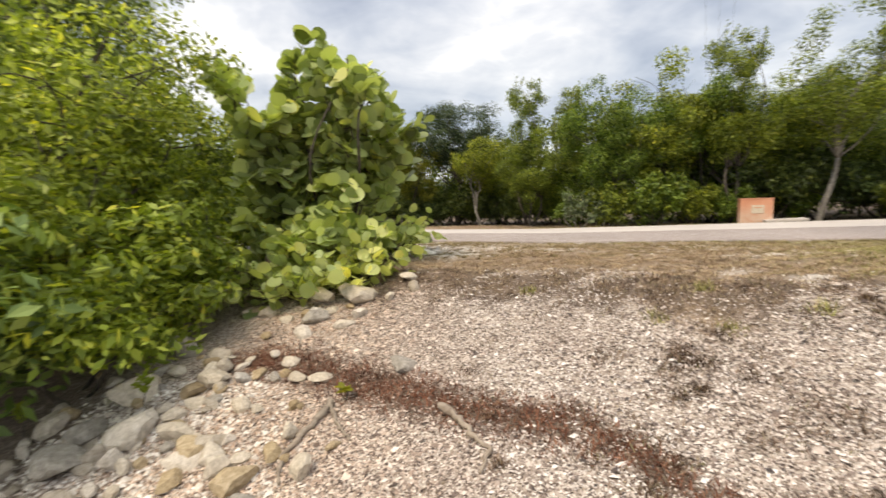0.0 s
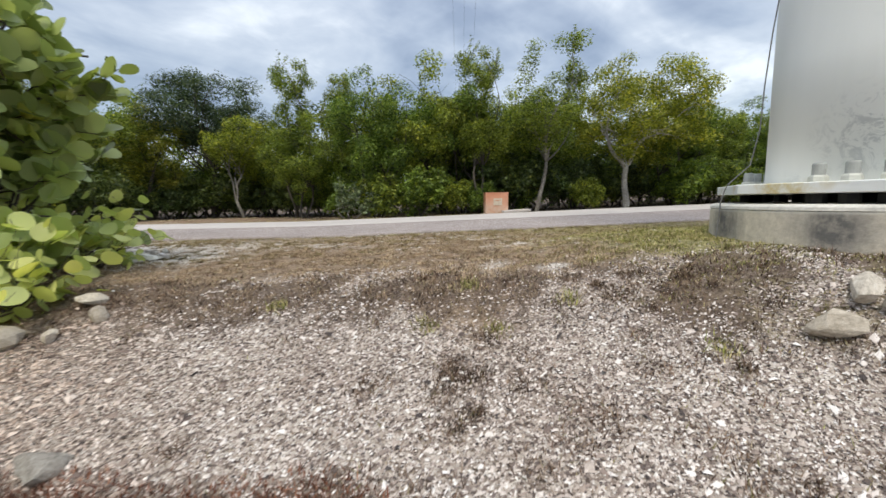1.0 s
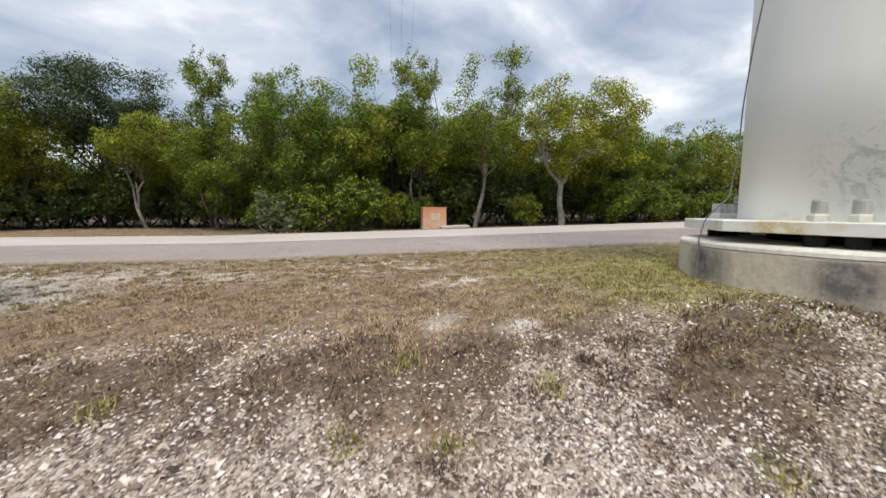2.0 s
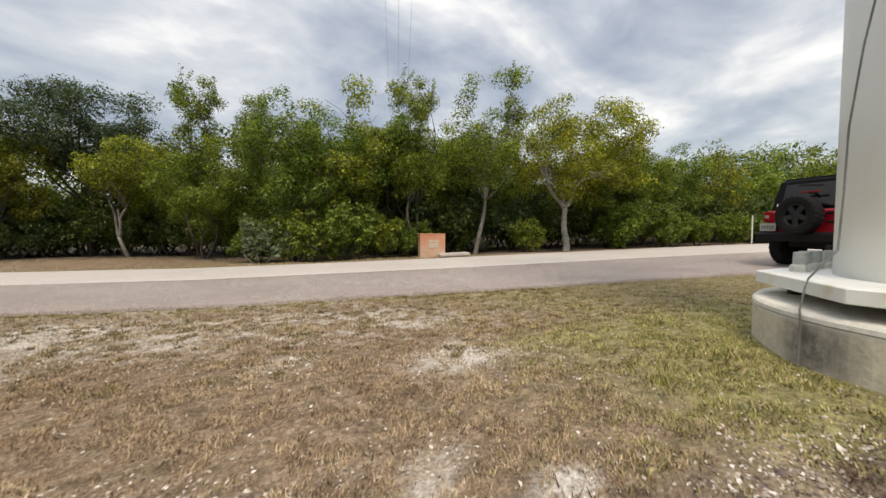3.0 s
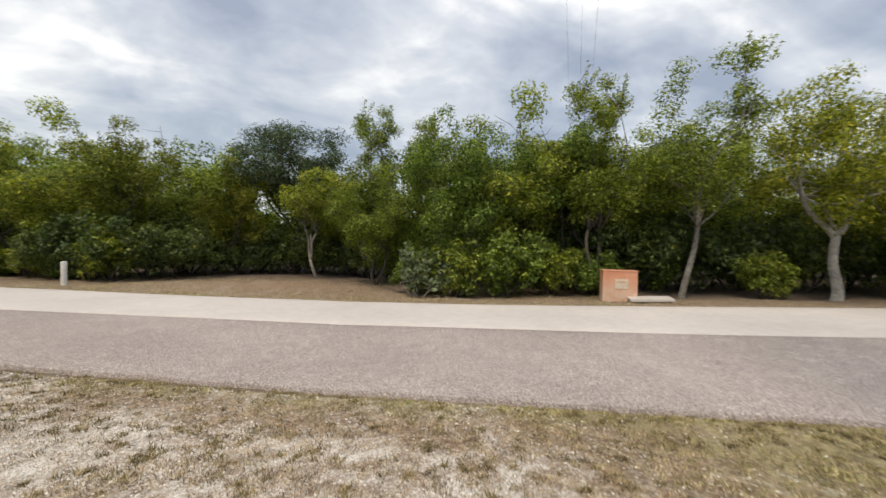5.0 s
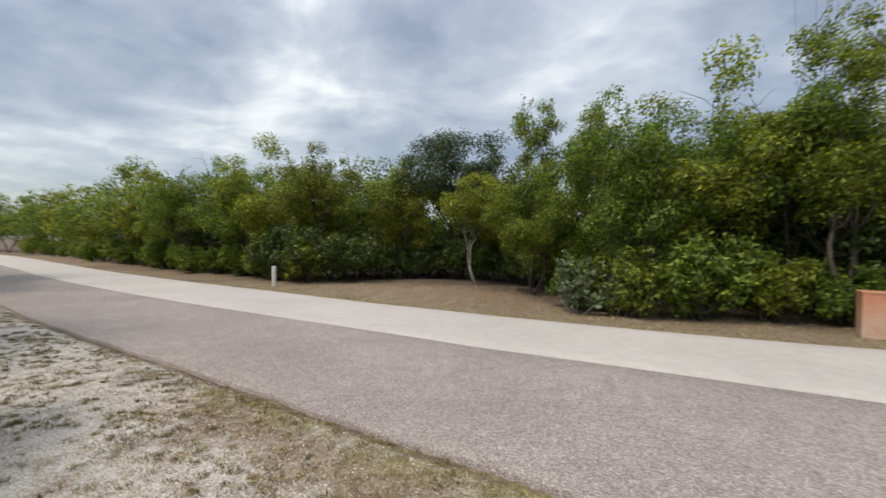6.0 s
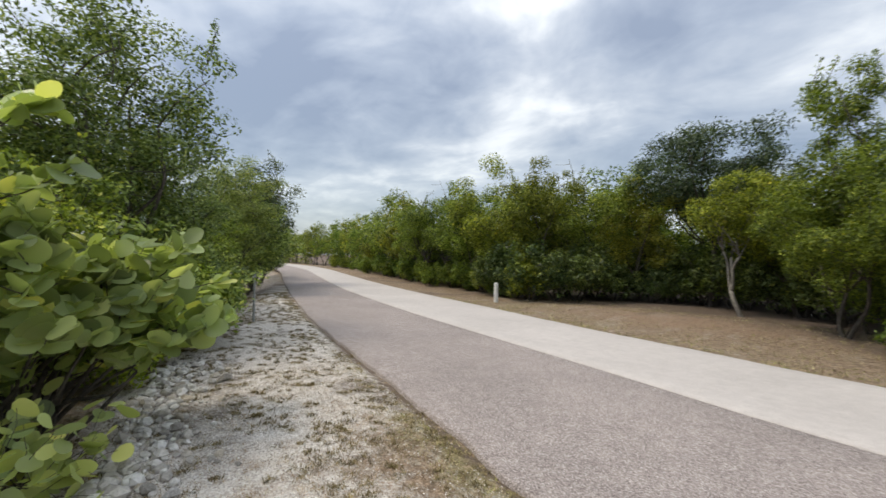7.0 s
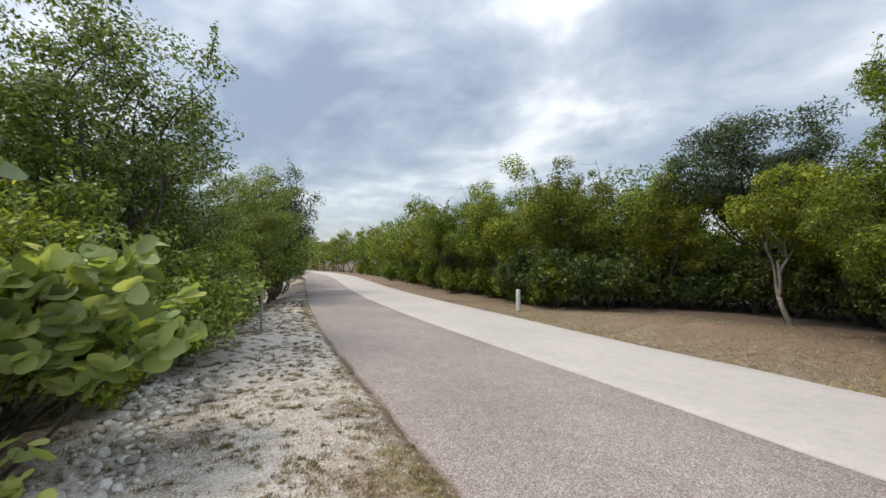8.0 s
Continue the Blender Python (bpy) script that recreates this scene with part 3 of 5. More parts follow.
def anchor_bolt():
    t = thing("anchor_bolt", "anchor bolt with a cream painted nut and a grey cap", "bolt", "anchor bolts round the mast")
    rodm = lathe([(0.03, -0.1), (0.03, 0.12)], 10)
    part("rod", rodm, ZINC, t)
    part("lower_nut", lathe([(0.06, -0.072), (0.06, -0.004)], 6), DARK, t, "dark levelling nut under the plate")
    part("upper_nut", lathe([(0.056, 0.076), (0.055, 0.108), (0.044, 0.122)], 6), NUT_CREAM, t, "cream painted nut")
    part("cap", lathe([(0.039, 0.121), (0.039, 0.192), (0.034, 0.202)], 14), CAP_GREY, t, "grey bolt cap")
    return t


first_bolt = anchor_bolt()
GROUPS = [c + o for c in (188, 85, 2, 277) for o in (-15.75, -5.25, 5.25, 15.75)]
for i, deg in enumerate(GROUPS):
    a = radians(deg)
    m = pose(MX + 0.965 * math.cos(a), MY + 0.965 * math.sin(a), PLATE_Z, 0, 0, deg)
    if i == 0:
        first_bolt.matrix_basis = m
    else:
        copy_thing(first_bolt, m)

# the loose cable down the mast
cable = []
for r, deg, z in ((1.24, 142, 0.14), (1.215, 141, 0.36), (1.205, 140, 0.445), (1.17, 139, 0.55), (1.14, 138, 0.60), (0.98, 136, 0.75), (0.90, 130, 1.05), (0.89, 130, 1.4), (0.88, 134, 1.8), (0.87, 140, 2.2), (0.85, 147, 2.7), (0.835, 153, 3.2), (0.83, 157, 3.8), (0.82, 160, 4.6), (0.815, 163, 6.5), (0.80, 166, 9.0)):
    a = radians(deg)
    cable.append(((MX + r * math.cos(a), MY + r * math.sin(a), z + 0.075), 0.005))
k = Mat("cable_grey", 0.6)
k.color(k.ramp(k.noise(6, 3), [(0.3, (0.10, 0.10, 0.10)), (0.7, (0.17, 0.17, 0.165))]))
cb = part("cable", tubes([cable], 6), k.m, smooth=True)
tagged(cb, "thin grey cable hanging down the white mast", "cable")

# ---- the orange utility box across the road ----
k = Mat("faded_orange", 0.7)
c = k.ramp(k.noise(4, 6, 0.65), [(0.3, (0.54, 0.22, 0.12)), (0.7, (0.65, 0.33, 0.21))])
sepz = k.node("ShaderNodeSeparateXYZ")
k.link(k.pos(), sepz.inputs[0])
c = k.mix(k.math("MULTIPLY", k.ramp(k.noise(5, 6, 0.7), [(0.4, 0.4), (0.6, 0.95)]), k.ramp(sepz.outputs[2], [(0.12, 1.0), (0.6, 0.0)])), c, (0.62, 0.50, 0.39))
k.color(c)
k.bump(k.noise(30, 4), 0.004, 0.4)
ORANGE = k.m
k = Mat("cream_panel", 0.75)
k.color(k.ramp(k.noise(12, 5), [(0.3, (0.50, 0.42, 0.32)), (0.7, (0.66, 0.58, 0.46))]))
CREAM = k.m
bx, by = 8.62, 13.14
bdir = math.degrees(math.atan2(12.85 - 13.16, 9.34 - 8.60))
ubox = thing("utility_box", "faded orange block with a pale sign panel by the roadside", "utility box", at=pose(bx + 0.39, by - 0.16, gz(9, 13), 0, 0, bdir))
part("body", box(0.80, 0.40, 0.76, (0, 0.2, 0.34), 0.015), ORANGE, ubox)
part("cap", box(0.82, 0.42, 0.03, (0, 0.2, 0.732), 0.008), ORANGE, ubox)
part("panel", box(0.30, 0.012, 0.24, (0.03, -0.004, 0.42), 0.004), CREAM, ubox, "pale worn sign panel")
part("panel_bar", box(0.20, 0.006, 0.03, (0.03, -0.013, 0.47), 0.0), ORANGE, ubox, "bar of faded writing")
slab = part("concrete_slab", box(0.95, 0.5, 0.07, (0, 0, 0.035), 0.015), CONCRETE)
slab.matrix_basis = pose(9.55, 12.62, gz(9.55, 12.6) + 0.03, 2, -3, -24)
tagged(slab, "pale concrete slab lying beside the orange block", "slab")


def post(name, label, x, y, h, r, mat, lean=(0, 0)):
    t = thing(name, label, "post", at=pose(x, y, gz(x, y), lean[0], lean[1], 0))
    part("shaft", lathe([(r, -0.15), (r, h - 0.02), (r * 0.8, h)], 14), mat, t)
    return t


k = Mat("white_post_paint", 0.6)
k.color(k.ramp(k.noise(9, 5), [(0.3, (0.55, 0.55, 0.52)), (0.7, (0.72, 0.72, 0.69))]))
POST_WHITE = k.m
wp = post("marker_post", "short white marker post by the far verge", -5.6, 18.2, 0.72, 0.075, POST_WHITE)
fp = post("marker_post", "slim white marker post at the road edge", 20.9, 8.25, 1.12, 0.026, POST_WHITE)
sp = post("sign_post", "thin galvanised steel post at the edge of the thicket", -6.5, 10.0, 1.1, 0.028, ZINC)
part("tag", box(0.07, 0.012, 0.10, (0.0, -0.03, 1.05), 0.004), POST_WHITE, sp, "small pale tag")

# ---- trees and shrubs ----


def leaf_quads(rs, p, nrm, size, aspect, small=False):
    """Small folded leaves at points p with the normals nrm; simple pointed ones if small. Returns verts, faces."""
    n = len(p)
    d = rs.normal(0, 1, (n, 3))
    d[:, 2] -= 0.25
    d -= nrm * (d * nrm).sum(1)[:, None] * 0.8
    d /= np.linalg.norm(d, axis=1)[:, None] + 1e-9
    side = np.cross(d, nrm)
    side /= np.linalg.norm(side, axis=1)[:, None] + 1e-9
    nn = np.cross(side, d)
    L = size * (0.6 + 0.8 * rs.rand(n))[:, None]
    W = L * aspect * 0.5
    if small:
        v = np.stack([p - d * L * 0.45 + side * W * 0.5, p + d * L * 0.55, p - d * L * 0.1 - side * W * 1.1], 1).reshape(-1, 3)
        return v, np.arange(n * 3).reshape(-1, 3)
    m = p - d * L * 0.03 - nn * W * 0.35
    v = np.stack([p - d * L * 0.5, m + side * W + nn * W * 0.5, p + d * L * 0.5, m - side * W + nn * W * 0.5], 1).reshape(-1, 3)
    k = np.arange(n) * 4
    f = np.concatenate([np.stack([k, k + 1, k + 2], 1), np.stack([k, k + 2, k + 3], 1)])
    return v, f


def clump_leaves(rs, clumps, n, size, aspect, small=False):
    """Leaves over the outside of many flattened clumps: thick on top, thin below. clumps: rows of x, y, z, radius."""
    c = np.asarray(clumps, float)
    w = c[:, 3] ** 2
    idx = rs.choice(len(c), n, p=w / w.sum())
    v = rs.normal(0, 1, (n, 3))
    v[:, 2] = v[:, 2] * 0.9 + 0.35
    v /= np.linalg.norm(v, axis=1)[:, None]
    rad = c[idx, 3] * (0.35 + 0.75 * rs.rand(n) ** 0.8)
    p = c[idx, :3] + v * rad[:, None] * np.array([1, 1, 0.62 if not small else 0.85])
    nrm = v * 0.8 + rs.normal(0, 0.45, (n, 3)) + np.array([0, 0, 0.55])
    nrm /= np.linalg.norm(nrm, axis=1)[:, None]
    keep = p[:, 2] > 0.05
    return leaf_quads(rs, p[keep], nrm[keep], size, aspect, small)


def limb(rs, p0, p1, r0, r1, n=6, wob=0.08, sag=0.0):
    p0, p1 = np.array(p0, float), np.array(p1, float)
    L = np.linalg.norm(p1 - p0)
    pts = []
    off = rs.normal(0, 1, 3) * wob * L
    off2 = rs.normal(0, 1, 3) * wob * L * 0.5
    for i in range(n):
        u = i / (n - 1)
        p = p0 + (p1 - p0) * u + off * math.sin(math.pi * u) + off2 * math.sin(2 * math.pi * u)
        p[2] += sag * L * math.sin(math.pi * u)
        pts.append((p, r0 + (r1 - r0) * u))
    return pts


def make_tree(seed, rx, rz, cz, trunk_h, trunk_r, n_leaf, leaf, material, bark, stems=1, lean=(0, 0), limbs=9, clump=0.42, aspect=0.5, ragged=0.3, label="", name="tree",
              fork=0.5, twigs=5, off=(0, 0), category="tree", shoots=14, extra=40, hollow=0.45, arms=(), small=False):
    """A tree at the origin: stems, limbs and twigs, leaf clumps on the twig ends in an uneven crown, and leafy shoots standing out of the top."""
    rs = np.random.RandomState(seed)
    t = thing(name, label or "leafy tree", category)
    stem_paths, clumps, heads = [[] for _ in range(stems)], [], []
    for s in range(stems):
        a = 6.28 * (s + 0.5 * rs.rand()) / stems
        k = 1.0 if stems > 1 else 0.0
        top = np.array([lean[0] + math.cos(a) * fork * k, lean[1] + math.sin(a) * fork * k, trunk_h * (0.85 + 0.3 * rs.rand())])
        b = np.array([math.cos(a) * 0.3 * trunk_r * k, math.sin(a) * 0.3 * trunk_r * k, -0.1])
        rr = trunk_r * (1.0 if stems == 1 else 0.65 + 0.3 * rs.rand())
        st = limb(rs, b, top, rr, rr * 0.68, 8, 0.05)
        st[0] = (st[0][0], rr * 1.35)
        stem_paths[s].append(st)
        heads.append((top, rr * 0.66))
    if arms:
        top, hr = heads[0]
        heads = []
        for v in arms:
            e = top + np.array(v)
            stem_paths[0].append(limb(rs, top - np.array([0, 0, 0.05]), e, hr * 0.85, hr * 0.6, 7, 0.05))
            heads.append((e, hr * 0.62))
    for i in range(limbs):
        hd, hr = heads[i % len(heads)]
        paths = stem_paths[i % len(heads) % stems]
        a = 6.28 * (i + rs.rand() * 0.7) / limbs
        e = -0.75 + 1.6 * rs.rand()
        rr = rx * (0.55 + 0.4 * rs.rand()) * math.sqrt(max(0.08, 1 - min(1, abs(e)) ** 2))
        q = np.array([off[0] + lean[0] + math.cos(a) * rr, off[1] + lean[1] + math.sin(a) * rr, cz + rz * e * 0.85])
        paths.append(limb(rs, hd, q, hr * 0.6, hr * 0.14, 7, 0.08, 0.06))
        for j in range(twigs):
            w = 0.4 + 0.6 * rs.rand()
            s0 = hd + (q - hd) * w
            dv = rs.normal(0, 1, 3)
            dv[2] = dv[2] * 0.7 + 0.3
            q2 = s0 + dv / np.linalg.norm(dv) * min(rx, rz * 1.3) * (0.14 + 0.24 * rs.rand())
            q2[2] = max(q2[2], 0.2)
            paths.append(limb(rs, s0, q2, hr * 0.18, hr * 0.05, 4, 0.1))
            clumps.append((*q2, clump * (0.55 + 0.7 * rs.rand())))
    n_twig = len(clumps)
    for i in range(extra):
        v = rs.normal(0, 1, 3)
        v /= np.linalg.norm(v)
        k = min(1.04, 1 + ragged * rs.normal(0, 0.5)) * (hollow + (1 - hollow) * rs.rand() ** 0.5)
        p = np.array([off[0] + lean[0] + v[0] * rx * k, off[1] + lean[1] + v[1] * rx * k, cz + v[2] * rz * k])
        if p[2] > 0.15:
            clumps.append((*p, clump * (0.5 + 0.7 * rs.rand())))
    # a clump that stands alone carries no leaves
    ca = np.array(clumps)
    gap = np.linalg.norm(ca[:, None, :3] - ca[None, :, :3], axis=2)
    joined = (gap < ca[:, None, 3] + clump * 1.1).sum(1) > 3
    # leafy shoots
    sp, sn = [], []
    for i in range(shoots * 2):
        ci = rs.randint(n_twig)
        c = clumps[ci]
        if c[2] < cz + rz * 0.15 or not joined[ci]:
            continue
        L = rz * (0.14 + 0.2 * rs.rand())
        p0 = np.array([c[0], c[1], c[2]])
        dv = np.array([rs.normal(0, 0.3), rs.normal(0, 0.3), 1.0])
        p1 = p0 + dv / np.linalg.norm(dv) * (L + c[3] * 0.6)
        stem_paths[(ci // twigs) % stems].append(limb(rs, p0, p1, 0.012, 0.004, 4, 0.06))
        m = int(60 * L / leaf * 0.12) + 14
        u = rs.rand(m)
        sp.append(p0 + (p1 - p0) * u[:, None] + rs.normal(0, 1, (m, 3)) * leaf * (0.9 - 0.5 * u)[:, None])
        q = rs.normal(0, 0.7, (m, 3)) + np.array([0, 0, 0.5])
        sn.append(q / np.linalg.norm(q, axis=1)[:, None])
    v, f = clump_leaves(rs, ca[joined], n_leaf, leaf, aspect, small)
    if sp:
        v2, f2 = leaf_quads(rs, np.concatenate(sp), np.concatenate(sn), leaf * 0.95, aspect, small)
        f = np.concatenate([f, f2 + len(v)])
        v = np.concatenate([v, v2])
    for paths in stem_paths:
        part("trunk", tubes(paths, 5), bark, t, smooth=True)
    part("crown", (v, f), material, t)
    return t


WOOD = "trees of the wood across the road"


def place(proto, x, y, rot=0.0, scale=1.0, dz=0.0):
    if proto["group"] == WOOD and proto["category"] == "tree":
        scale *= 1.1 if x > -4 else 1.34
    m = pose(x, y, gz(x, y) - 0.03 + dz, 0, 0, rot)
    ob = copy_thing(proto, m)
    ob.scale = (scale, scale, scale)
    return ob


P = {}
P["olive"] = make_tree(11, 1.9, 2.2, 3.3, 1.4, 0.09, 27000, 0.085, LEAF_OLIVE, BARK_DARK, 2, limbs=13, clump=0.36, aspect=0.6, twigs=6, extra=55, small=True, label="olive green coastal tree in a dense roadside wood")
P["green"] = make_tree(12, 1.9, 2.3, 3.1, 1.2, 0.09, 27000, 0.082, LEAF_GREEN, BARK_DARK, 3, limbs=13, clump=0.36, aspect=0.6, twigs=6, extra=55, small=True, label="mid green bushy tree in a dense roadside wood")
P["mixed"] = make_tree(22, 1.7, 2.1, 3.0, 1.3, 0.08, 22000, 0.085, LEAF_WARM, BARK_DARK, 2, limbs=12, clump=0.34, aspect=0.6, twigs=6, extra=45, small=True, label="yellowing bushy tree in a dense roadside wood")
P["dark"] = make_tree(13, 2.6, 1.35, 4.3, 2.0, 0.11, 38000, 0.10, LEAF_DARK, BARK_DARK, 2, limbs=18, extra=150, clump=0.40, aspect=0.5, hollow=0.25, label="dark blue green tree with a domed crown", ragged=0.10, shoots=4, small=True)
P["spire"] = make_tree(16, 0.85, 2.3, 4.0, 1.7, 0.08, 17000, 0.082, LEAF_OLIVE, BARK_DARK, 2, limbs=12, clump=0.30, aspect=0.6, ragged=0.2, label="narrow upright olive green tree", extra=50, fork=0.25, shoots=22, small=True)
P["shrub"] = make_tree(17, 1.1, 0.9, 1.0, 0.35, 0.04, 5200, 0.12, LEAF_GREEN, BARK_DARK, 4, limbs=9, twigs=5, clump=0.27, aspect=0.65, fork=0.3, label="dense green shrub at the foot of the wood", name="shrub", category="shrub", shoots=12, small=True)
P["scrub"] = make_tree(18, 1.0, 0.8, 0.9, 0.3, 0.04, 4400, 0.12, LEAF_OLIVE, BARK_DARK, 4, limbs=9, twigs=5, clump=0.25, aspect=0.65, fork=0.3, label="olive green scrub bush at the foot of the wood", name="shrub", category="shrub", shoots=12, small=True)
P["under"] = make_tree(57, 1.5, 1.15, 1.25, 0.5, 0.05, 5200, 0.13, LEAF_UNDER_SHADE, BARK_DARK, 3, limbs=9, twigs=5, clump=0.34, aspect=0.6, fork=0.5, extra=50, hollow=0.2, label="undergrowth below the trees with shade darkened into its leaf colour", name="shrub", category="shrub", shoots=10, small=True)
P["grey"] = make_tree(19, 0.85, 0.6, 0.75, 0.25, 0.03, 950, 0.13, LEAF_GREY, BARK_PALE, 5, limbs=10, clump=0.15, fork=0.4, label="pale grey green shrub with upright twigs", name="shrub", category="shrub", shoots=26, extra=6)
P["olive_back"] = make_tree(51, 1.9, 2.2, 3.2, 1.3, 0.09, 4200, 0.18, LEAF_OLIVE, BARK_DARK, 2, limbs=7, twigs=3, clump=0.5, aspect=0.6, shoots=18, extra=60, small=True, label="olive green coastal tree deep in the wood")
P["green_back"] = make_tree(52, 1.9, 2.3, 3.1, 1.2, 0.09, 4200, 0.18, LEAF_GREEN, BARK_DARK, 2, limbs=7, twigs=3, clump=0.5, aspect=0.6, shoots=18, extra=60, small=True, label="mid green coastal tree deep in the wood")
P["far"] = make_tree(54, 2.1, 2.5, 2.6, 1.0, 0.09, 3200, 0.25, LEAF_OLIVE, BARK_DARK, 1, limbs=5, twigs=2, clump=0.7, aspect=0.6, shoots=4, extra=40, small=True, label="olive green tree at the far bend of the road")
P["warm_back"] = make_tree(53, 1.8, 2.1, 3.0, 1.2, 0.09, 4200, 0.18, LEAF_WARM, BARK_DARK, 2, limbs=7, twigs=3, clump=0.5, aspect=0.6, shoots=18, extra=60, small=True, label="yellowing coastal tree along the far road")
for q in P.values():
    tagged(q, group=WOOD)

# single trees of the front row that differ from the rest
forked = make_tree(14, 2.75, 1.95, 3.6, 1.5, 0.145, 44000, 0.092, LEAF_LIME, BARK_PALE, 1, limbs=17, clump=0.42, off=(0.35, -0.2), label="spreading tree with yellowing leaves and a pale forked trunk", ragged=0.12, shoots=12, extra=120, hollow=0.25, aspect=0.6, small=True, arms=((-0.7, 0.25, 0.95), (0.62, -0.25, 1.0), (0.1, 0.3, 1.15)))
forked.matrix_basis = pose(14.5, 12.2, gz(14.5, 12.2) - 0.05)
forked.scale = (1.03, 1.03, 1.03)
sparse = make_tree(15, 1.65, 2.2, 4.5, 2.2, 0.085, 19000, 0.09, LEAF_OLIVE, BARK_MID, 1, lean=(0.35, -0.1), limbs=16, clump=0.36, ragged=0.2, label="tall thin leaved tree rising over the wood", shoots=30, extra=40, hollow=0.5, aspect=0.6, small=True)
sparse.matrix_basis = pose(11.1, 13.4, gz(11.1, 13.4) - 0.05)
sparse.scale = (1.04, 1.04, 0.97)
stemmed = make_tree(20, 1.5, 1.15, 3.45, 0.72, 0.09, 15000, 0.085, LEAF_OLIVE, BARK_MID, 1, lean=(-0.30, 0.0), limbs=12, clump=0.34, aspect=0.6, off=(0.25, 0), label="small tree with pale twisted stems at the edge of a clearing", shoots=8, small=True, arms=((-0.22, 0.1, 1.2), (0.24, -0.15, 1.05), (0.06, 0.35, 1.35)))
stemmed.matrix_basis = pose(1.3, 21.0, gz(1.3, 21) - 0.05, 0, 0, 0)
for q in (forked, sparse, stemmed):
    tagged(q, group=WOOD)

PLACED = [
    ("spire", 9.3, 14.6, 10, 0.94), ("olive", 10.0, 15.8, 200, 1.0), ("spire", 3.4, 20.6, 0, 1.03), ("spire", 5.25, 19.4, 130, 0.92), ("olive", 3.4, 18.6, 70, 0.76),
    ("olive", 7.4, 16.3, 60, 1.09), ("green", 5.8, 16.1, 10, 0.98), ("green", 8.6, 16.2, 150, 1.04), ("olive", 12.6, 15.4, 250, 0.95), ("dark", 0.0, 24.0, 30, 1.06), ("olive", 2.6, 22.6, 150, 0.86),
    ("mixed", -2.4, 23.6, 10, 0.9), ("olive", -4.4, 23.4, 200, 0.92), ("mixed", -5.8, 21.6, 30, 0.86), ("olive", -7.6, 21.4, 90, 0.92), ("green", -9.8, 22.4, 10, 0.85),
    ("olive", -11.9, 23.2, 210, 0.9), ("green", 17.3, 12.2, 100, 0.9), ("olive", 19.2, 12.2, 320, 0.86), ("green", 21.4, 11.6, 10, 0.84), ("warm_back", 23.6, 10.8, 70, 0.84), ("green_back", 26, 9.8, 160, 0.8),
    ("olive_back", 29, 8.8, 240, 0.82), ("green_back", 33, 7.2, 20, 0.84), ("olive_back", 37, 5.6, 100, 0.85), ("green_back", 42, 3.6, 200, 0.88), ("olive_back", 47, 1.4, 300, 0.9),
]
rs = np.random.RandomState(21)
for kind, x, y, r, s in PLACED:
    place(P[kind], x, y, r, s)
# second and third rows, closing the wood behind
for i, x in enumerate(np.arange(-16, 40, 2.3)):
    f = float(smooth_curve(x, FAR))
    back = 10.5 if x < 4 else 7.0
    place(P[("green_back", "olive_back", "green_back", "warm_back", "olive_back")[i % 5]], x + rs.uniform(-0.6, 0.6), f + back + rs.uniform(0, 2), rs.uniform(0, 360), rs.uniform(0.78, 0.94))
for i, x in enumerate(np.arange(-10, 34, 3.6)):
    f = float(smooth_curve(x, FAR))
    place(P[("olive_back", "green_back")[i % 2]], x + rs.uniform(-0.8, 0.8), f + (14.5 if x < 4 else 11) + rs.uniform(0, 2), rs.uniform(0, 360), rs.uniform(0.8, 0.95))
# along the road to the far bend
x = -14.0
i = 0
while x > -158:
    f = float(smooth_curve(x, FAR))
    place(P[("olive", "green", "mixed", "green", "olive", "green", "olive")[i % 7] if x > -17 else "far" if x < -60 else ("olive_back", "green_back", "warm_back")[i % 3]], x, f + 3.8 + rs.uniform(-0.4, 1.2), rs.uniform(0, 360), rs.uniform(0.74, 0.95))
    x -= 2.2 + 0.02 * abs(x)
    i += 1
# the foot of the wood
for i, x in enumerate(np.concatenate([np.arange(4.2, 36, 1.25), np.arange(-46, -26, 2.6), np.arange(-26, -4.4, 1.6)])):
    f = float(smooth_curve(x, FAR))
    open_foot = abs(x - 11.1) < 0.9 or abs(x - 14.5) < 1.1 or abs(x - 1.3) < 1.5      # pale trunks stand free there
    place(P[("shrub", "scrub")[i % 2]], x + rs.uniform(-0.3, 0.3), f + (1.5 if x > 10.2 else 2.3 if x > 0 else 2.8) + (2.6 if open_foot else 0.0) + rs.uniform(-0.2, 0.9), rs.uniform(0, 360), rs.uniform(0.7, 1.05))
# undergrowth added round the clearing and under the crowns, shade darkened into its leaves
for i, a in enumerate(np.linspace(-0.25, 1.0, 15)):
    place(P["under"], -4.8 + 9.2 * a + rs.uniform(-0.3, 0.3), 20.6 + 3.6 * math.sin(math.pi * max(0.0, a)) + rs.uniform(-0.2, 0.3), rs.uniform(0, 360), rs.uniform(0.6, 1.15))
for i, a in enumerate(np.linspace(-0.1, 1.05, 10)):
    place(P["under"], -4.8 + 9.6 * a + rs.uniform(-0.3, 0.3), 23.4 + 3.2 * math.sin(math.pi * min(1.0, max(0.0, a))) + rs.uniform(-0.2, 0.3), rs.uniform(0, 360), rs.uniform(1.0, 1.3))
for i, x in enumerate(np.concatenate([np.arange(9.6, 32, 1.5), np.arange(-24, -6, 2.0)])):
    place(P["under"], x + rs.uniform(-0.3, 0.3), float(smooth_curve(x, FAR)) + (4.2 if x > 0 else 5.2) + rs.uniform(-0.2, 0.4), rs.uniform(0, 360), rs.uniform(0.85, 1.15))
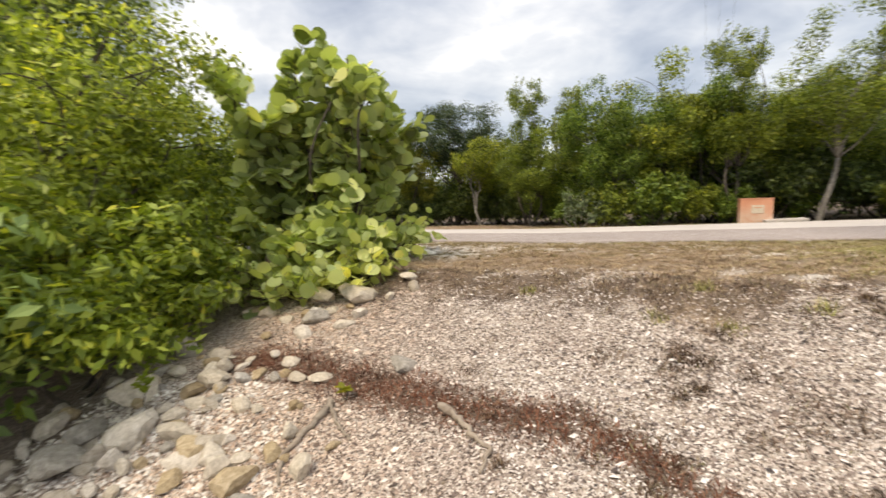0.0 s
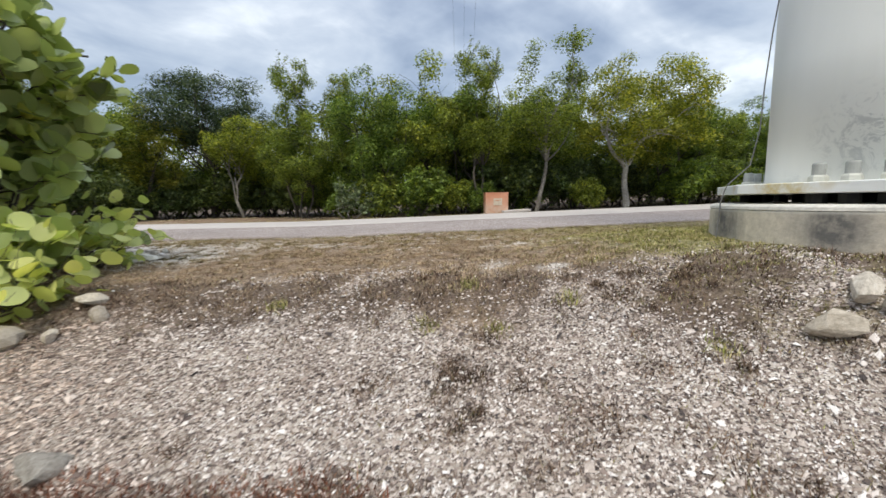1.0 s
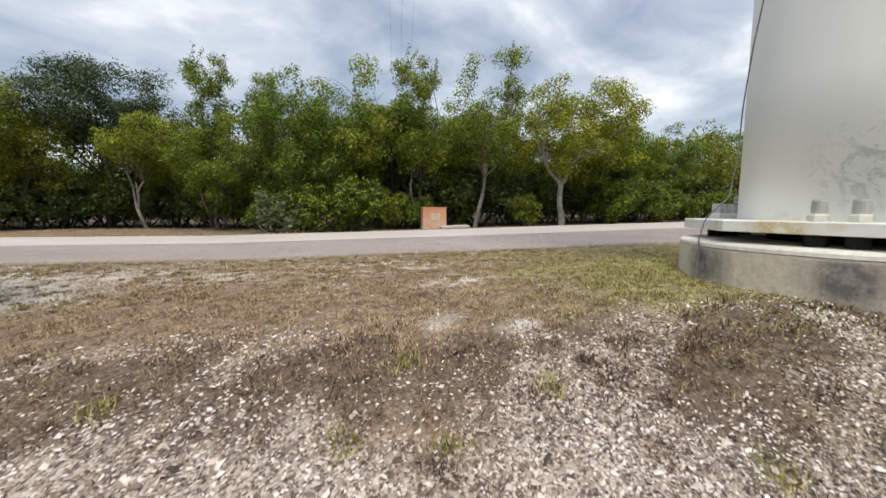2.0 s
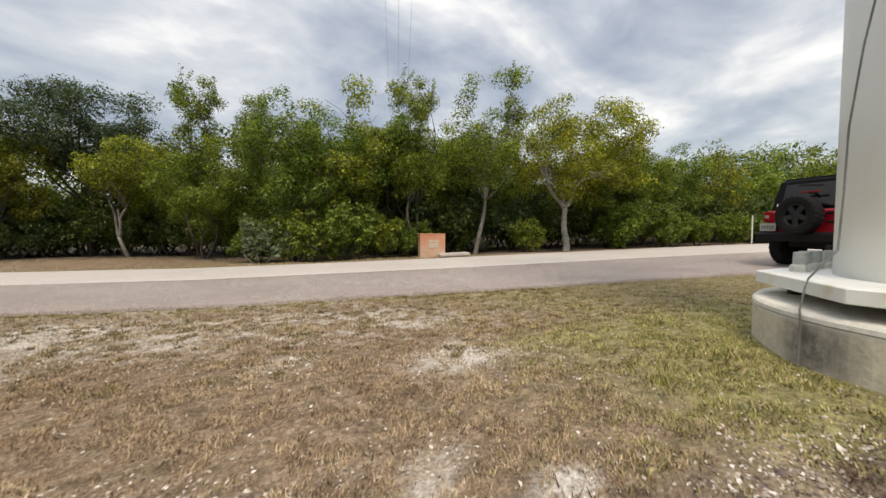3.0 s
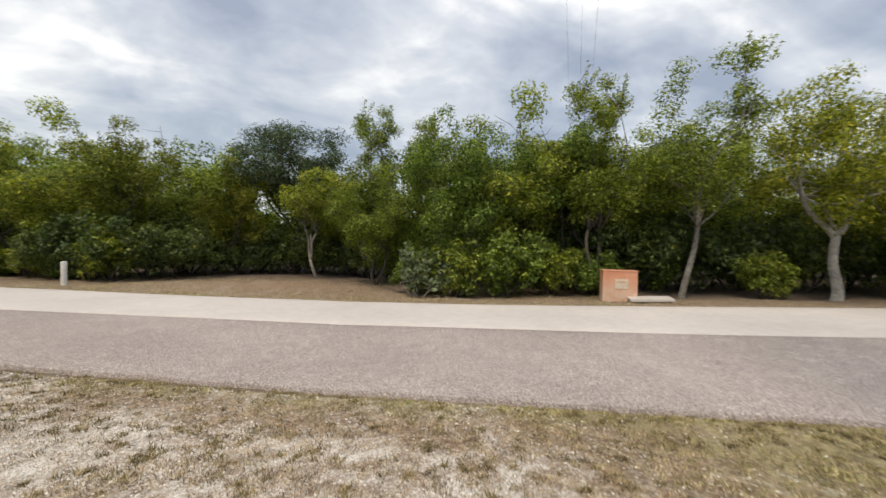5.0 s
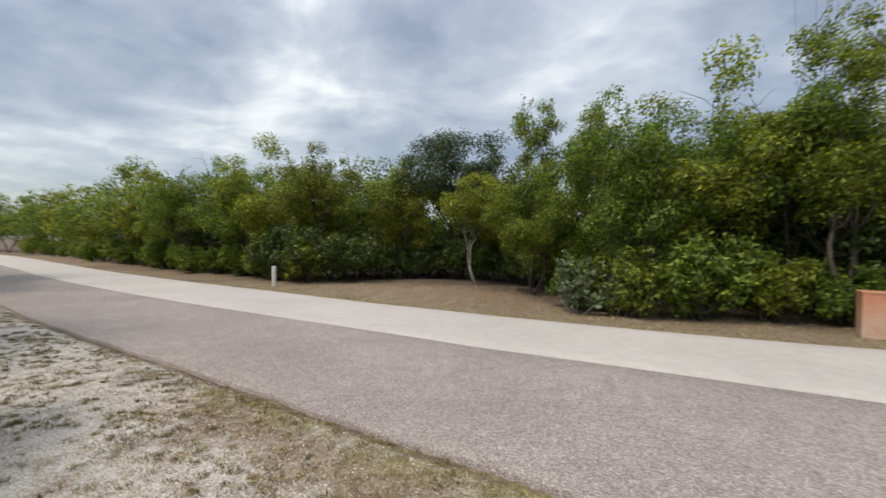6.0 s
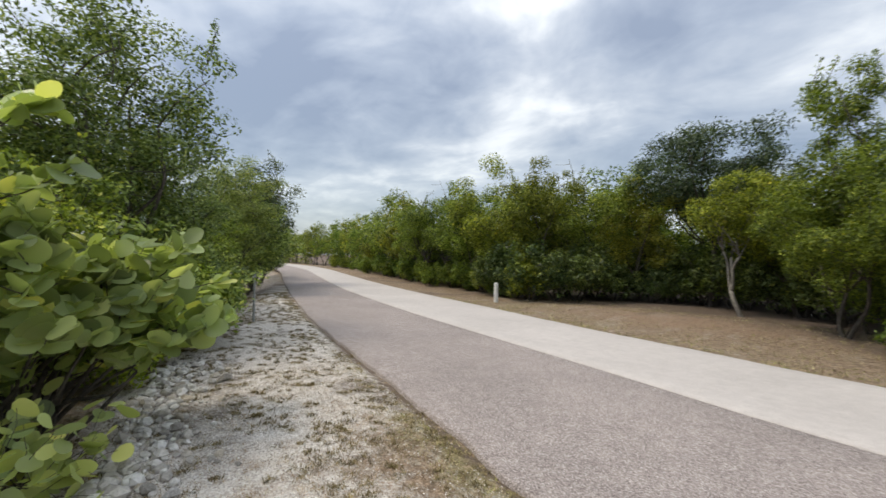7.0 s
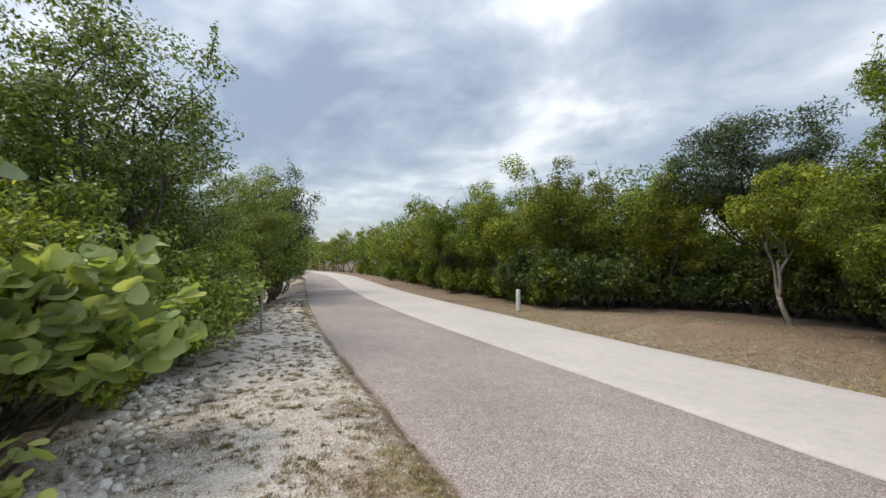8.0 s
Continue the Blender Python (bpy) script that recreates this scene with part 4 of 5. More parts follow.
# low undergrowth that closes the view below the crowns
for i, x in enumerate(np.concatenate([np.arange(3.6, 34, 1.35), np.arange(-24, -6, 2.0)])):
    f = float(smooth_curve(x, FAR))
    place(P[("olive_back", "green_back")[i % 2]], x + rs.uniform(-0.4, 0.4), f + 5.4 + rs.uniform(-0.3, 0.8), rs.uniform(0, 360), rs.uniform(0.44, 0.56), -0.3)
for i, x in enumerate(np.arange(-9, 24, 1.9)):
    f = float(smooth_curve(x, FAR))
    place(P[("green_back", "olive_back")[i % 2]], x + rs.uniform(-0.5, 0.5), f + (9.6 if x < 4 else 8.2) + rs.uniform(-0.3, 0.8), rs.uniform(0, 360), rs.uniform(0.48, 0.6), -0.35)
place(P["grey"], 4.4, 15.1, 0, 1.05)
place(P["grey"], 5.3, 14.9, 90, 0.8)
# the first of each kind stands deeper in the wood
for i, q in enumerate(P.values()):
    x = 7.0 + 2.6 * i
    y = float(smooth_curve(x, FAR)) + 9.0
    q.matrix_basis = pose(x, y, gz(x, y) - 0.03, 0, 0, 37 * i)

# the thicket on the water side
THICK = "thicket along the water side"
LEAF_TALL = leaf_material("leaf_tall", (0.082, 0.125, 0.034), (0.165, 0.225, 0.063), (0.30, 0.355, 0.115), 0.45, 0.3)
LEAF_SHADE = leaf_material("leaf_shade", (0.105, 0.168, 0.046), (0.21, 0.295, 0.085), (0.37, 0.45, 0.155), 0.45, 0.33)
L1 = make_tree(31, 2.4, 2.5, 4.1, 1.6, 0.11, 40000, 0.078, LEAF_TALL, BARK_DARK, 2, limbs=18, clump=0.44, ragged=0.3, aspect=0.45, label="tall shore tree with thin outer twigs", twigs=7, shoots=30, extra=110, hollow=0.3)
L0 = make_tree(32, 2.0, 1.8, 2.5, 0.8, 0.09, 22000, 0.078, LEAF_SHORE, BARK_DARK, 3, limbs=16, clump=0.36, ragged=0.3, aspect=0.45, label="leafy shore tree on the stony bank", twigs=7, shoots=30, extra=60)
LB = make_tree(33, 1.1, 0.85, 0.95, 0.3, 0.03, 7500, 0.09, LEAF_BRIGHT, BARK_DARK, 4, limbs=12, clump=0.25, ragged=0.3, aspect=0.42, fork=0.3, label="bright yellow green bush over the stones", name="shrub", twigs=6, category="shrub", shoots=26)
LD = make_tree(34, 1.8, 2.5, 2.9, 1.0, 0.12, 24000, 0.13, LEAF_DARK, BARK_DARK, 1, limbs=20, clump=0.40, ragged=0.2, aspect=0.42, extra=110, hollow=0.3, small=True, label="dark layered tree leaning towards the road", shoots=10)
LS = make_tree(35, 1.2, 0.9, 1.0, 0.3, 0.03, 6500, 0.10, LEAF_SHADE, BARK_DARK, 4, limbs=12, clump=0.27, ragged=0.3, aspect=0.45, fork=0.3, label="green bush in the thicket beside the verge", name="shrub", twigs=6, category="shrub", shoots=20)
LF = make_tree(36, 2.0, 1.9, 2.6, 0.8, 0.09, 11000, 0.125, LEAF_SHADE, BARK_DARK, 3, limbs=9, clump=0.5, ragged=0.3, aspect=0.45, label="leafy shore tree far along the road", twigs=4, shoots=12, extra=50, small=True)
LF.matrix_basis = pose(-63, 29, gz(-63, 29))
LS.matrix_basis = pose(-4.9, 8.1, gz(-4.9, 8.1))
for q in (L1, L0, LB, LD, LS, LF):
    tagged(q, group=THICK)
L1.matrix_basis = pose(-6.7, 7.1, gz(-6.7, 7.1), 0, 0, 20)
L1.scale = (1.12, 1.12, 1.04)
L0.matrix_basis = pose(-3.9, 3.7, gz(-3.9, 3.7), 0, 0, 0)
LB.matrix_basis = pose(-2.6, 3.3, gz(-2.6, 3.3), 0, 0, 0)
LD.matrix_basis = pose(-17.4, 14.5, gz(-18, 14.7), 0, 0, 0)
LD.scale = (1.25, 1.25, 1.2)
for kind, x, y, r, s in [(L0, -4.4, 5.9, 100, 0.85), (L0, -6.6, 4.2, 200, 1.1), (L1, -9.2, 8.6, 200, 0.82), (L0, -10.4, 9.2, 40, 0.92), (LF, -13.4, 10.8, 160, 0.95), (L1, -13.6, 12.0, 80, 0.86), (LF, -15.6, 13.4, 80, 1.05), (L1, -9.5, 5.5, 300, 0.9),
                         (LB, -2.75, 4.4, 120, 0.9), (LB, -4.4, 7.6, 60, 0.95), (LS, -6.3, 8.5, 170, 0.85), (LB, -7.7, 9.1, 250, 0.7), (LS, -9.0, 9.8, 20, 0.85), (LS, -3.9, 6.5, 90, 1.1), (L0, -5.4, 5.0, 140, 1.15), (LS, -3.3, 2.3, 10, 1.15), (LB, -3.2, 6.9, 300, 0.75), (LS, -11.0, 10.6, 30, 0.85),
                         (LD, -21.5, 16.2, 120, 0.95), (LF, -16, 12.4, 220, 1.05), (LF, -24.5, 17.6, 20, 1.0), (LF, -28, 19.2, 140, 1.0), (LF, -33, 21.0, 240, 1.0), (LF, -39, 22.6, 60, 1.0), (LF, -46, 25, 60, 1.0), (LF, -54, 27, 160, 1.0)]:
    place(kind, x, y, r, s)

# ---- the sea grape bush with its big round leaves ----
rs = np.random.RandomState(41)


def round_leaf(r, seed):
    """A round, slightly cupped leaf with a folded midrib and a short stalk, base at the origin, lying along +x."""
    q = np.random.RandomState(seed)
    v, f = [(0, 0, 0)], []
    n = 12
    c = np.array([r * 1.02, 0, 0])
    mid = []
    for i in range(5):
        u = i / 4
        mid.append((r * 0.04 + u * r * 1.98, 0.0, -0.10 * r * u * u - 0.02 * r))
    v = [tuple(p) for p in mid]
    left, right = [], []
    for i in range(1, 6):
        a = math.pi * i / 6
        w = r * (1 + q.uniform(-0.05, 0.05))
        x = c[0] - math.cos(a) * r
        left.append((x, math.sin(a) * w, 0.13 * r * math.sin(a) - 0.10 * r * (x / r / 2) ** 2 + q.uniform(-0.03, 0.03) * r))
        right.append((x, -math.sin(a) * w, 0.13 * r * math.sin(a) - 0.10 * r * (x / r / 2) ** 2 + q.uniform(-0.03, 0.03) * r))
    v += left + right
    L, R = [5 + i for i in range(5)], [10 + i for i in range(5)]
    for S, flip in ((L, False), (R, True)):
        q4 = [(0, 1, S[0]), (1, S[1], S[0]), (1, 2, S[1]), (2, S[2], S[1]), (2, 3, S[3]), (2, S[3], S[2]), (3, S[4], S[3]), (3, 4, S[4])]
        f += [t[::-1] if flip else t for t in q4]
    return v, f


def grape_bush(label, at, branches, n_own, seed, leaf_r=0.068, per=14, clear=False):
    """branches: (start, end, start radius) of stems; leaves stand alternately along the twigs that grow from them."""
    q = np.random.RandomState(seed)
    t = thing("sea_grape_bush", label, "bush", at=at)
    paths, spots = [], []
    for p0, p1, r0 in branches:
        st = limb(q, p0, p1, r0, r0 * 0.35, 8, 0.07, 0.05)
        paths.append(st)
        for j in range(9):
            w = q.uniform(0.35, 1.0)
            b = np.array(p0) + (np.array(p1) - np.array(p0)) * w
            dv = (np.array(p1) - np.array(p0)) / np.linalg.norm(np.array(p1) - np.array(p0)) * 0.7 + q.normal(0, 0.62, 3)
            dv[2] = dv[2] * 0.8 + 0.15
            dv /= np.linalg.norm(dv)
            L = q.uniform(0.28, 0.6)
            e = b + dv * L
            if clear and 0.6 * e[0] + 0.8 * e[1] > 0.0 and e[2] < 0.82:
                continue
            paths.append(limb(q, b, e, r0 * 0.28, r0 * 0.12, 5, 0.08))
            for i in range(per):
                u = (i + 0.5) / per
                spots.append((b + (e - b) * (0.25 + 0.78 * u), dv, i))
    part("stem", tubes(paths, 7), BARK_DARK, t, smooth=True)
    kinds = []
    for k in range(5):
        me = bpy.data.meshes.new("leaf")
        v, f = round_leaf(leaf_r * (0.72 + 0.14 * k), 50 + k)
        me.from_pydata(v, [], f)
        me.materials.append(LEAF_GRAPE)
        me.polygons.foreach_set("use_smooth", [True] * len(f))
        kinds.append((me, v, f))
    order = q.permutation(len(spots))
    V, F = [], []
    for c, i in enumerate(order):
        p, dv, k = spots[i]
        az = math.atan2(dv[1], dv[0]) + (1 if k % 2 else -1) * q.uniform(0.5, 1.5)
        m = Matrix.Translation(p + q.normal(0, 0.012, 3)) @ Euler((q.uniform(-1.25, 1.25), q.uniform(-1.2, 0.5), az)).to_matrix().to_4x4()
        me, v, f = kinds[q.randint(5)]
        if c < n_own:
            ob = new("leaf", me)
            ob.parent = t
            ob.matrix_basis = m
        else:
            o = len(V)
            V += [tuple(m @ Vector(x)) for x in v]
            F += [tuple(o + y for y in z) for z in f]
    if V:
        tagged(part("foliage", (V, F), LEAF_GRAPE, t, smooth=True), kind="stuff")
    return t


bush_xy = (-1.6, 6.1)
stems = []
q = np.random.RandomState(8)
for i in range(19):
    a = 6.28 * i / 19 + q.uniform(-0.2, 0.2)
    rr = q.uniform(0.45, 1.0)
    road_side = math.cos(a) * 0.6 + math.sin(a) * 0.8 > 0.1          # held clear of the verge there
    h = q.uniform(1.05, 1.55) if road_side else q.uniform(0.45, 1.35)
    stems.append(((q.uniform(-0.12, 0.12), q.uniform(-0.12, 0.12), -0.1), (math.cos(a) * rr * (0.85 if road_side else 1.0), math.sin(a) * rr * (0.8 if road_side else 1.1), h), q.uniform(0.014, 0.028)))
for i in range(12):
    stems.append(((0, 0, -0.1), (q.uniform(-0.8, 0.75), q.uniform(-1.1, -0.4), q.uniform(1.5, 2.35)), 0.026))
for tip in ((0.75, -1.0, 2.35), (1.0, -0.7, 2.1), (0.95, -1.2, 1.8), (0.55, -0.6, 2.5), (1.30, -0.3, 1.9), (1.1, -0.25, 2.15), (0.8, -0.2, 2.45), (1.15, -0.45, 1.55)):
    stems.append(((0, 0, -0.1), tip, 0.026))
for a, rr, h in ((-0.9, 1.2, 0.4), (-0.5, 1.2, 0.5), (-1.3, 1.35, 0.3), (0.1, 0.9, 1.0), (0.85, 0.8, 1.15), (1.2, 0.75, 1.2), (-1.7, 1.3, 0.3), (-1.5, 1.4, 0.35), (-1.1, 1.4, 0.35)):
    stems.append(((0, 0, -0.05), (math.cos(a) * rr, math.sin(a) * rr, h), 0.02))
for tip in ((0.35, 0.85, 1.35), (0.50, 1.15, 0.95), (0.42, 0.95, 0.75), (0.15, 1.05, 1.15), (0.52, 0.75, 0.65), (0.05, 1.2, 0.85), (-0.25, 0.95, 1.5)):
    stems.append(((0, 0, -0.1), tip, 0.022))
grape_bush("sea grape bush with big round grey green leaves", pose(*bush_xy, gz(*bush_xy)), stems, 290, 61, 0.078, 14, True)
sp2 = [((0, 0, -0.03), (0.32 * math.cos(a), 0.32 * math.sin(a), h), 0.010) for a, h in ((0.3, 0.22), (1.6, 0.3), (2.8, 0.2), (4.2, 0.26), (5.3, 0.18))]
grape_bush("low sea grape shoot creeping over gravel", pose(-0.42, 5.85, gz(-0.42, 5.85)), [(a, (b[0] * 0.7, b[1] * 0.7, b[2] * 0.9), c) for a, b, c in sp2], 150, 62, 0.056, 3)
grape_bush("low sea grape shoot beside the stones of the verge", pose(-0.55, 6.12, gz(-0.55, 6.12), 0, 0, 130), [(a, (b[0] * 0.75, b[1] * 0.75, b[2] * 0.9), c) for a, b, c in sp2], 60, 63, 0.06, 3)

q = np.random.RandomState(17)
for i, (x, y, w) in enumerate(((-1.75, 4.75, 0.8), (-1.38, 4.7, 0.75), (-1.02, 4.68, 0.8), (-0.70, 4.66, 0.7), (-1.2, 5.05, 0.9))):
    low = [((0, 0, -0.03), (0.34 * w * math.cos(a), 0.34 * w * math.sin(a), q.uniform(0.08, 0.34) * w), 0.011) for a in np.arange(6) * 1.05 + q.uniform(0, 1)]
    grape_bush("low sea grape runners hanging over pale stones", pose(x, y, gz(x, y)), low, 45, 90 + i, 0.060, 3)

# ---- stones ----


def stone_mesh(seed, flat=0.7, angular=0.5):
    q = np.random.RandomState(seed)
    bm = bmesh.new()
    bmesh.ops.create_icosphere(bm, subdivisions=2, radius=0.5)
    o = Vector(q.uniform(-50, 50, 3))
    planes = [(Vector(v).normalized(), q.uniform(0.23, 0.39)) for v in q.normal(0, 1, (int(9 + 8 * angular), 3))]
    for v in bm.verts:
        p = v.co.copy()
        for nrm, d in planes:
            k = p.dot(nrm)
            if k > d:
                p -= nrm * (k - d) * 0.97
        p *= 1 + 0.10 * noise.noise(p * 2.3 + o) + 0.05 * noise.noise(p * 7 + o) + 0.025 * noise.noise(p * 17 + o)
        v.co = Vector((p.x, p.y * 0.82, p.z * flat))
    me = bpy.data.meshes.new("stone")
    bm.to_mesh(me)
    bm.free()
    return me


STONES = {}
for nm, mat in (("pale", ROCK_PALE), ("tan", ROCK_TAN), ("grey", ROCK_GREY)):
    for s in range(5):
        me = stone_mesh(70 + s * 3 + len(nm), 0.62 + 0.06 * s, 0.2 + 0.2 * s)
        me.materials.append(mat)
        STONES[nm, s] = me
WORDS = {"pale": "pale worn limestone lump on the shell bank", "tan": "tan limestone cobble on the shell bank", "grey": "grey pitted limestone lump on the shell bank"}


def stone(kind, s, x, y, size, rot=0.0, sink=0.3, sx=1.0, sy=1.0, sz=1.0, tip=(0, 0), label=""):
    ob = new("stone", STONES[kind, s])
    ob.matrix_basis = pose(x, y, gz(x, y) + size * sz * (0.31 - 0.31 * sink * 1.6), tip[0], tip[1], rot) @ Matrix.Diagonal((size * sx, size * sy, size * sz, 1))
    return tagged(ob, label or WORDS[kind], "stone", "stones of the bank")


BANK = [("grey", 0.02, 3.02, 0.25), ("pale", -1.99, 3.16, 0.42), ("pale", -1.64, 2.72, 0.36), ("pale", -0.40, 2.27, 0.21), ("pale", -1.02, 2.86, 0.19), ("tan", -0.27, 2.42, 0.10), ("pale", -1.45, 3.38, 0.25), ("pale", -1.42, 3.20, 0.28),
        ("pale", -1.33, 2.67, 0.29), ("tan", -0.74, 2.25, 0.29), ("tan", -0.61, 2.41, 0.18), ("pale", -0.72, 3.08, 0.16), ("pale", -0.56, 3.05, 0.17), ("tan", -1.09, 3.22, 0.15), ("pale", -0.57, 2.56, 0.16), ("pale", -0.97, 2.46, 0.21),
        ("pale", -1.12, 2.44, 0.27), ("tan", -1.51, 3.09, 0.23), ("pale", -0.28, 4.17, 0.16), ("pale", -0.05, 4.24, 0.16), ("pale", -0.80, 2.43, 0.15), ("grey", -2.02, 2.78, 0.34), ("grey", -1.95, 2.50, 0.38), ("grey", -2.04, 3.78, 0.40),
        ("grey", -0.95, 3.98, 0.31), ("tan", -1.11, 2.30, 0.19), ("pale", -0.98, 4.4, 0.36), ("pale", -0.14, 4.50, 0.18)]
for i, (kd, x, y, sz) in enumerate(BANK):
    stone(kd, i % 5, x, y, sz, 47 * i, 0.25, 1.1, 0.95, 0.75 + 0.08 * (i % 4))
for i in range(14):
    stone(("pale", "pale", "tan")[i % 3], i % 5, -1.9 + 0.11 * i + q.uniform(-0.05, 0.05), 4.25 - 0.03 * i + q.uniform(-0.3, 0.3), q.uniform(0.10, 0.24), 61 * i, 0.3, 1.1, 0.9, 0.8)
stone("pale", 0, -0.60, 4.26, 0.48, 10, 0.1, 1.15, 0.7, 0.75, label="broad flat limestone block under the bush")
# blocks beside the mast footing
stone("pale", 4, 3.12, 1.80, 0.27, -30, 0.12, 1.25, 0.8, 0.75, label="pale angular limestone block by the footing")
stone("pale", 3, 3.44, 1.80, 0.36, 25, 0.12, 1.5, 0.6, 0.48, (0, -14), "long flat limestone slab leaning on a block")
stone("grey", 1, 3.38, 1.62, 0.22, 60, 0.1, label="dark pitted limestone lump by the footing")
q = np.random.RandomState(77)
for i in range(160):
    u, v = q.rand(), q.rand()
    x = -2.4 + 2.15 * u - 0.25 * v
    y = 0.95 + 2.5 * v + 0.35 * (1 - u)
    if x > -0.35 - 0.5 * (y - 1.8) and q.rand() < 0.8:
        continue
    sz = q.choice([0.08, 0.11, 0.14, 0.19, 0.25], p=[0.15, 0.2, 0.28, 0.24, 0.13])
    kd = q.choice(["pale", "tan", "grey"], p=[0.62, 0.28, 0.10]) if x > -1.6 else q.choice(["pale", "tan", "grey"], p=[0.5, 0.3, 0.2])
    stone(kd, q.randint(5), x, y, sz, q.uniform(0, 360), q.uniform(0.2, 0.45), 1, q.uniform(0.8, 1.1), q.uniform(0.7, 1.1), (q.uniform(-15, 15), q.uniform(-15, 15)))
# rubble below the thicket beside the road
for i in range(100):
    x = q.uniform(-3.2, 0.2)
    y = 6.35 + (0.2 - x) * 0.42 + abs(q.normal(0, 0.32)) - 0.2
    stone(q.choice(["grey", "pale"], p=[0.4, 0.6]), q.randint(5), x, y, q.choice([0.07, 0.10, 0.14, 0.19], p=[0.3, 0.35, 0.25, 0.1]), q.uniform(0, 360), q.uniform(0.2, 0.45), 1, q.uniform(0.8, 1.1), q.uniform(0.7, 1.1), (0, 0), "rough grey white limestone rubble by the verge")

# ---- bare roots lying on the shell ----


def root(pts, r0, label):
    """pts: ground places; the root snakes over them."""
    q = np.random.RandomState(int(abs(pts[0][0]) * 1000))
    P = []
    n = 22
    for i in range(n):
        u = i / (n - 1) * (len(pts) - 1)
        k = min(int(u), len(pts) - 2)
        w = u - k
        w = w * w * (3 - 2 * w) * 0.5 + w * 0.5
        x = pts[k][0] * (1 - w) + pts[k + 1][0] * w + q.normal(0, 0.006)
        y = pts[k][1] * (1 - w) + pts[k + 1][1] * w + q.normal(0, 0.006)
        r = r0 * (1 - 0.65 * i / n) * (1 + 0.15 * q.normal())
        P.append(((x, y, gz(x, y) + r * 0.6 + 0.008), max(r, 0.004)))
    ob = part("root", tubes([P], 8), DRIFTWOOD, smooth=True)
    return tagged(ob, label, "root", "bare roots on the bank")


root([(-0.40, 2.77), (-0.42, 2.66), (-0.50, 2.54), (-0.55, 2.40), (-0.48, 2.20)], 0.024, "bare grey root curling over shell and stones")
root([(-0.40, 2.75), (-0.28, 2.55), (-0.18, 2.44)], 0.014, "bare grey root curling over shell and stones")
root([(0.29, 2.58), (0.40, 2.45), (0.47, 2.29), (0.54, 2.22), (0.50, 2.10)], 0.022, "weathered root end lying on the shell")

# ---- loose cover: shell chips, weed, turf ----


def chips(rs, x, y, size, flat, lift=0.0):
    """Small irregular bent shards lying on the ground."""
    n = len(x)
    z = ground_z(x, y)
    a0 = rs.rand(n) * 6.28
    R = size * (0.55 + 0.9 * rs.rand(n) ** 1.6)
    tip = rs.normal(0, flat, (n, 2))
    V = np.zeros((n, 5, 3))
    for k in range(4):
        a = a0 + 6.28 * (k + 0.6 * (rs.rand(n) - 0.5)) / 4
        r = R * (0.65 + 0.6 * rs.rand(n))
        u, v = r * np.cos(a), r * 0.78 * np.sin(a)
        V[:, k, 0], V[:, k, 1], V[:, k, 2] = x + u, y + v, z + u * tip[:, 0] + v * tip[:, 1] + lift
    V[:, 4, 0], V[:, 4, 1], V[:, 4, 2] = x, y, z + R * (0.25 + 0.35 * rs.rand(n)) + lift
    k = np.arange(n) * 5
    F = np.concatenate([np.stack([k + i, k + (i + 1) % 4, k + 4], 1) for i in range(4)])
    return V.reshape(-1, 3), F


def scatter(rs, n, x0, x1, y0, y1, weight):
    x, y = rs.uniform(x0, x1, n), rs.uniform(y0, y1, n)
    k = rs.rand(n) < weight(x, y)
    return x[k], y[k]


k = Mat("shell_chips", 0.75, 0, 0.35)
k.color(k.mix(1.0, k.ramp(k.island(), [(0.0, (0.07, 0.06, 0.06)), (0.17, (0.19, 0.155, 0.145)), (0.34, (0.40, 0.34, 0.305)), (0.52, (0.57, 0.515, 0.48)), (0.74, (0.74, 0.69, 0.66)), (0.88, (0.86, 0.84, 0.83)), (1.0, (0.92, 0.92, 0.92))]),
              k.ramp(k.noise(1.2, 3), [(0.3, (0.88, 0.82, 0.77)), (0.7, (1.0, 0.98, 0.95))]), "MULTIPLY"))
sx = k.node("ShaderNodeSeparateXYZ")
k.link(k.pos(), sx.inputs[0])
old = k.b.inputs["Base Color"].links[0].from_socket
k.color(k.mix(1.0, old, k.ramp(k.math("ADD", k.math("MULTIPLY", sx.outputs[0], 0.8), 0.5, True), [(0.0, (0.98, 0.84, 0.72)), (1.0, (1.0, 0.985, 0.975))]), "MULTIPLY"))
CHIPS = k.m
rs = np.random.RandomState(90)


def m_shell(x, y):
    return masks(x, y)[0]


x, y = scatter(rs, 235000, -2.0, 4.3, 0.4, 4.3, lambda x, y: (1 - 0.35 * step(2.3, 3.4, y)) * step(0.4, 1.1, y) * step(-2.0, -1.2, x) * np.clip(m_shell(x, y) * 1.1 + 0.015 + 0.07 * step(-0.9, 0.2, -(x - 2.3) * 0.538 - (y - 3.2) * 0.843), 0, 1) * (1 - 0.8 * weed_band(x, y)))
c1 = chips(rs, x, y, 0.0092, 0.38, 0.001)
x, y = scatter(rs, 7000, -1.5, 4.6, 0.7, 4.6, lambda x, y: np.clip(m_shell(x, y) - 0.15, 0, 1) * (1 - weed_band(x, y)))
c2 = chips(rs, x, y, 0.019, 0.35, 0.003)
shells = part("shell_litter", (np.concatenate([c1[0], c2[0]]), np.concatenate([c1[1], c2[1] + len(c1[0])])), CHIPS)
tagged(shells, "broken white and pinkish shells covering the bank", "shells", kind="stuff")

k = Mat("lime_gravel", 0.9)
k.color(k.ramp(k.island(), [(0.0, (0.33, 0.285, 0.245)), (0.3, (0.56, 0.50, 0.44)), (0.7, (0.74, 0.69, 0.625)), (1.0, (0.86, 0.83, 0.78))]))
LIME = k.m


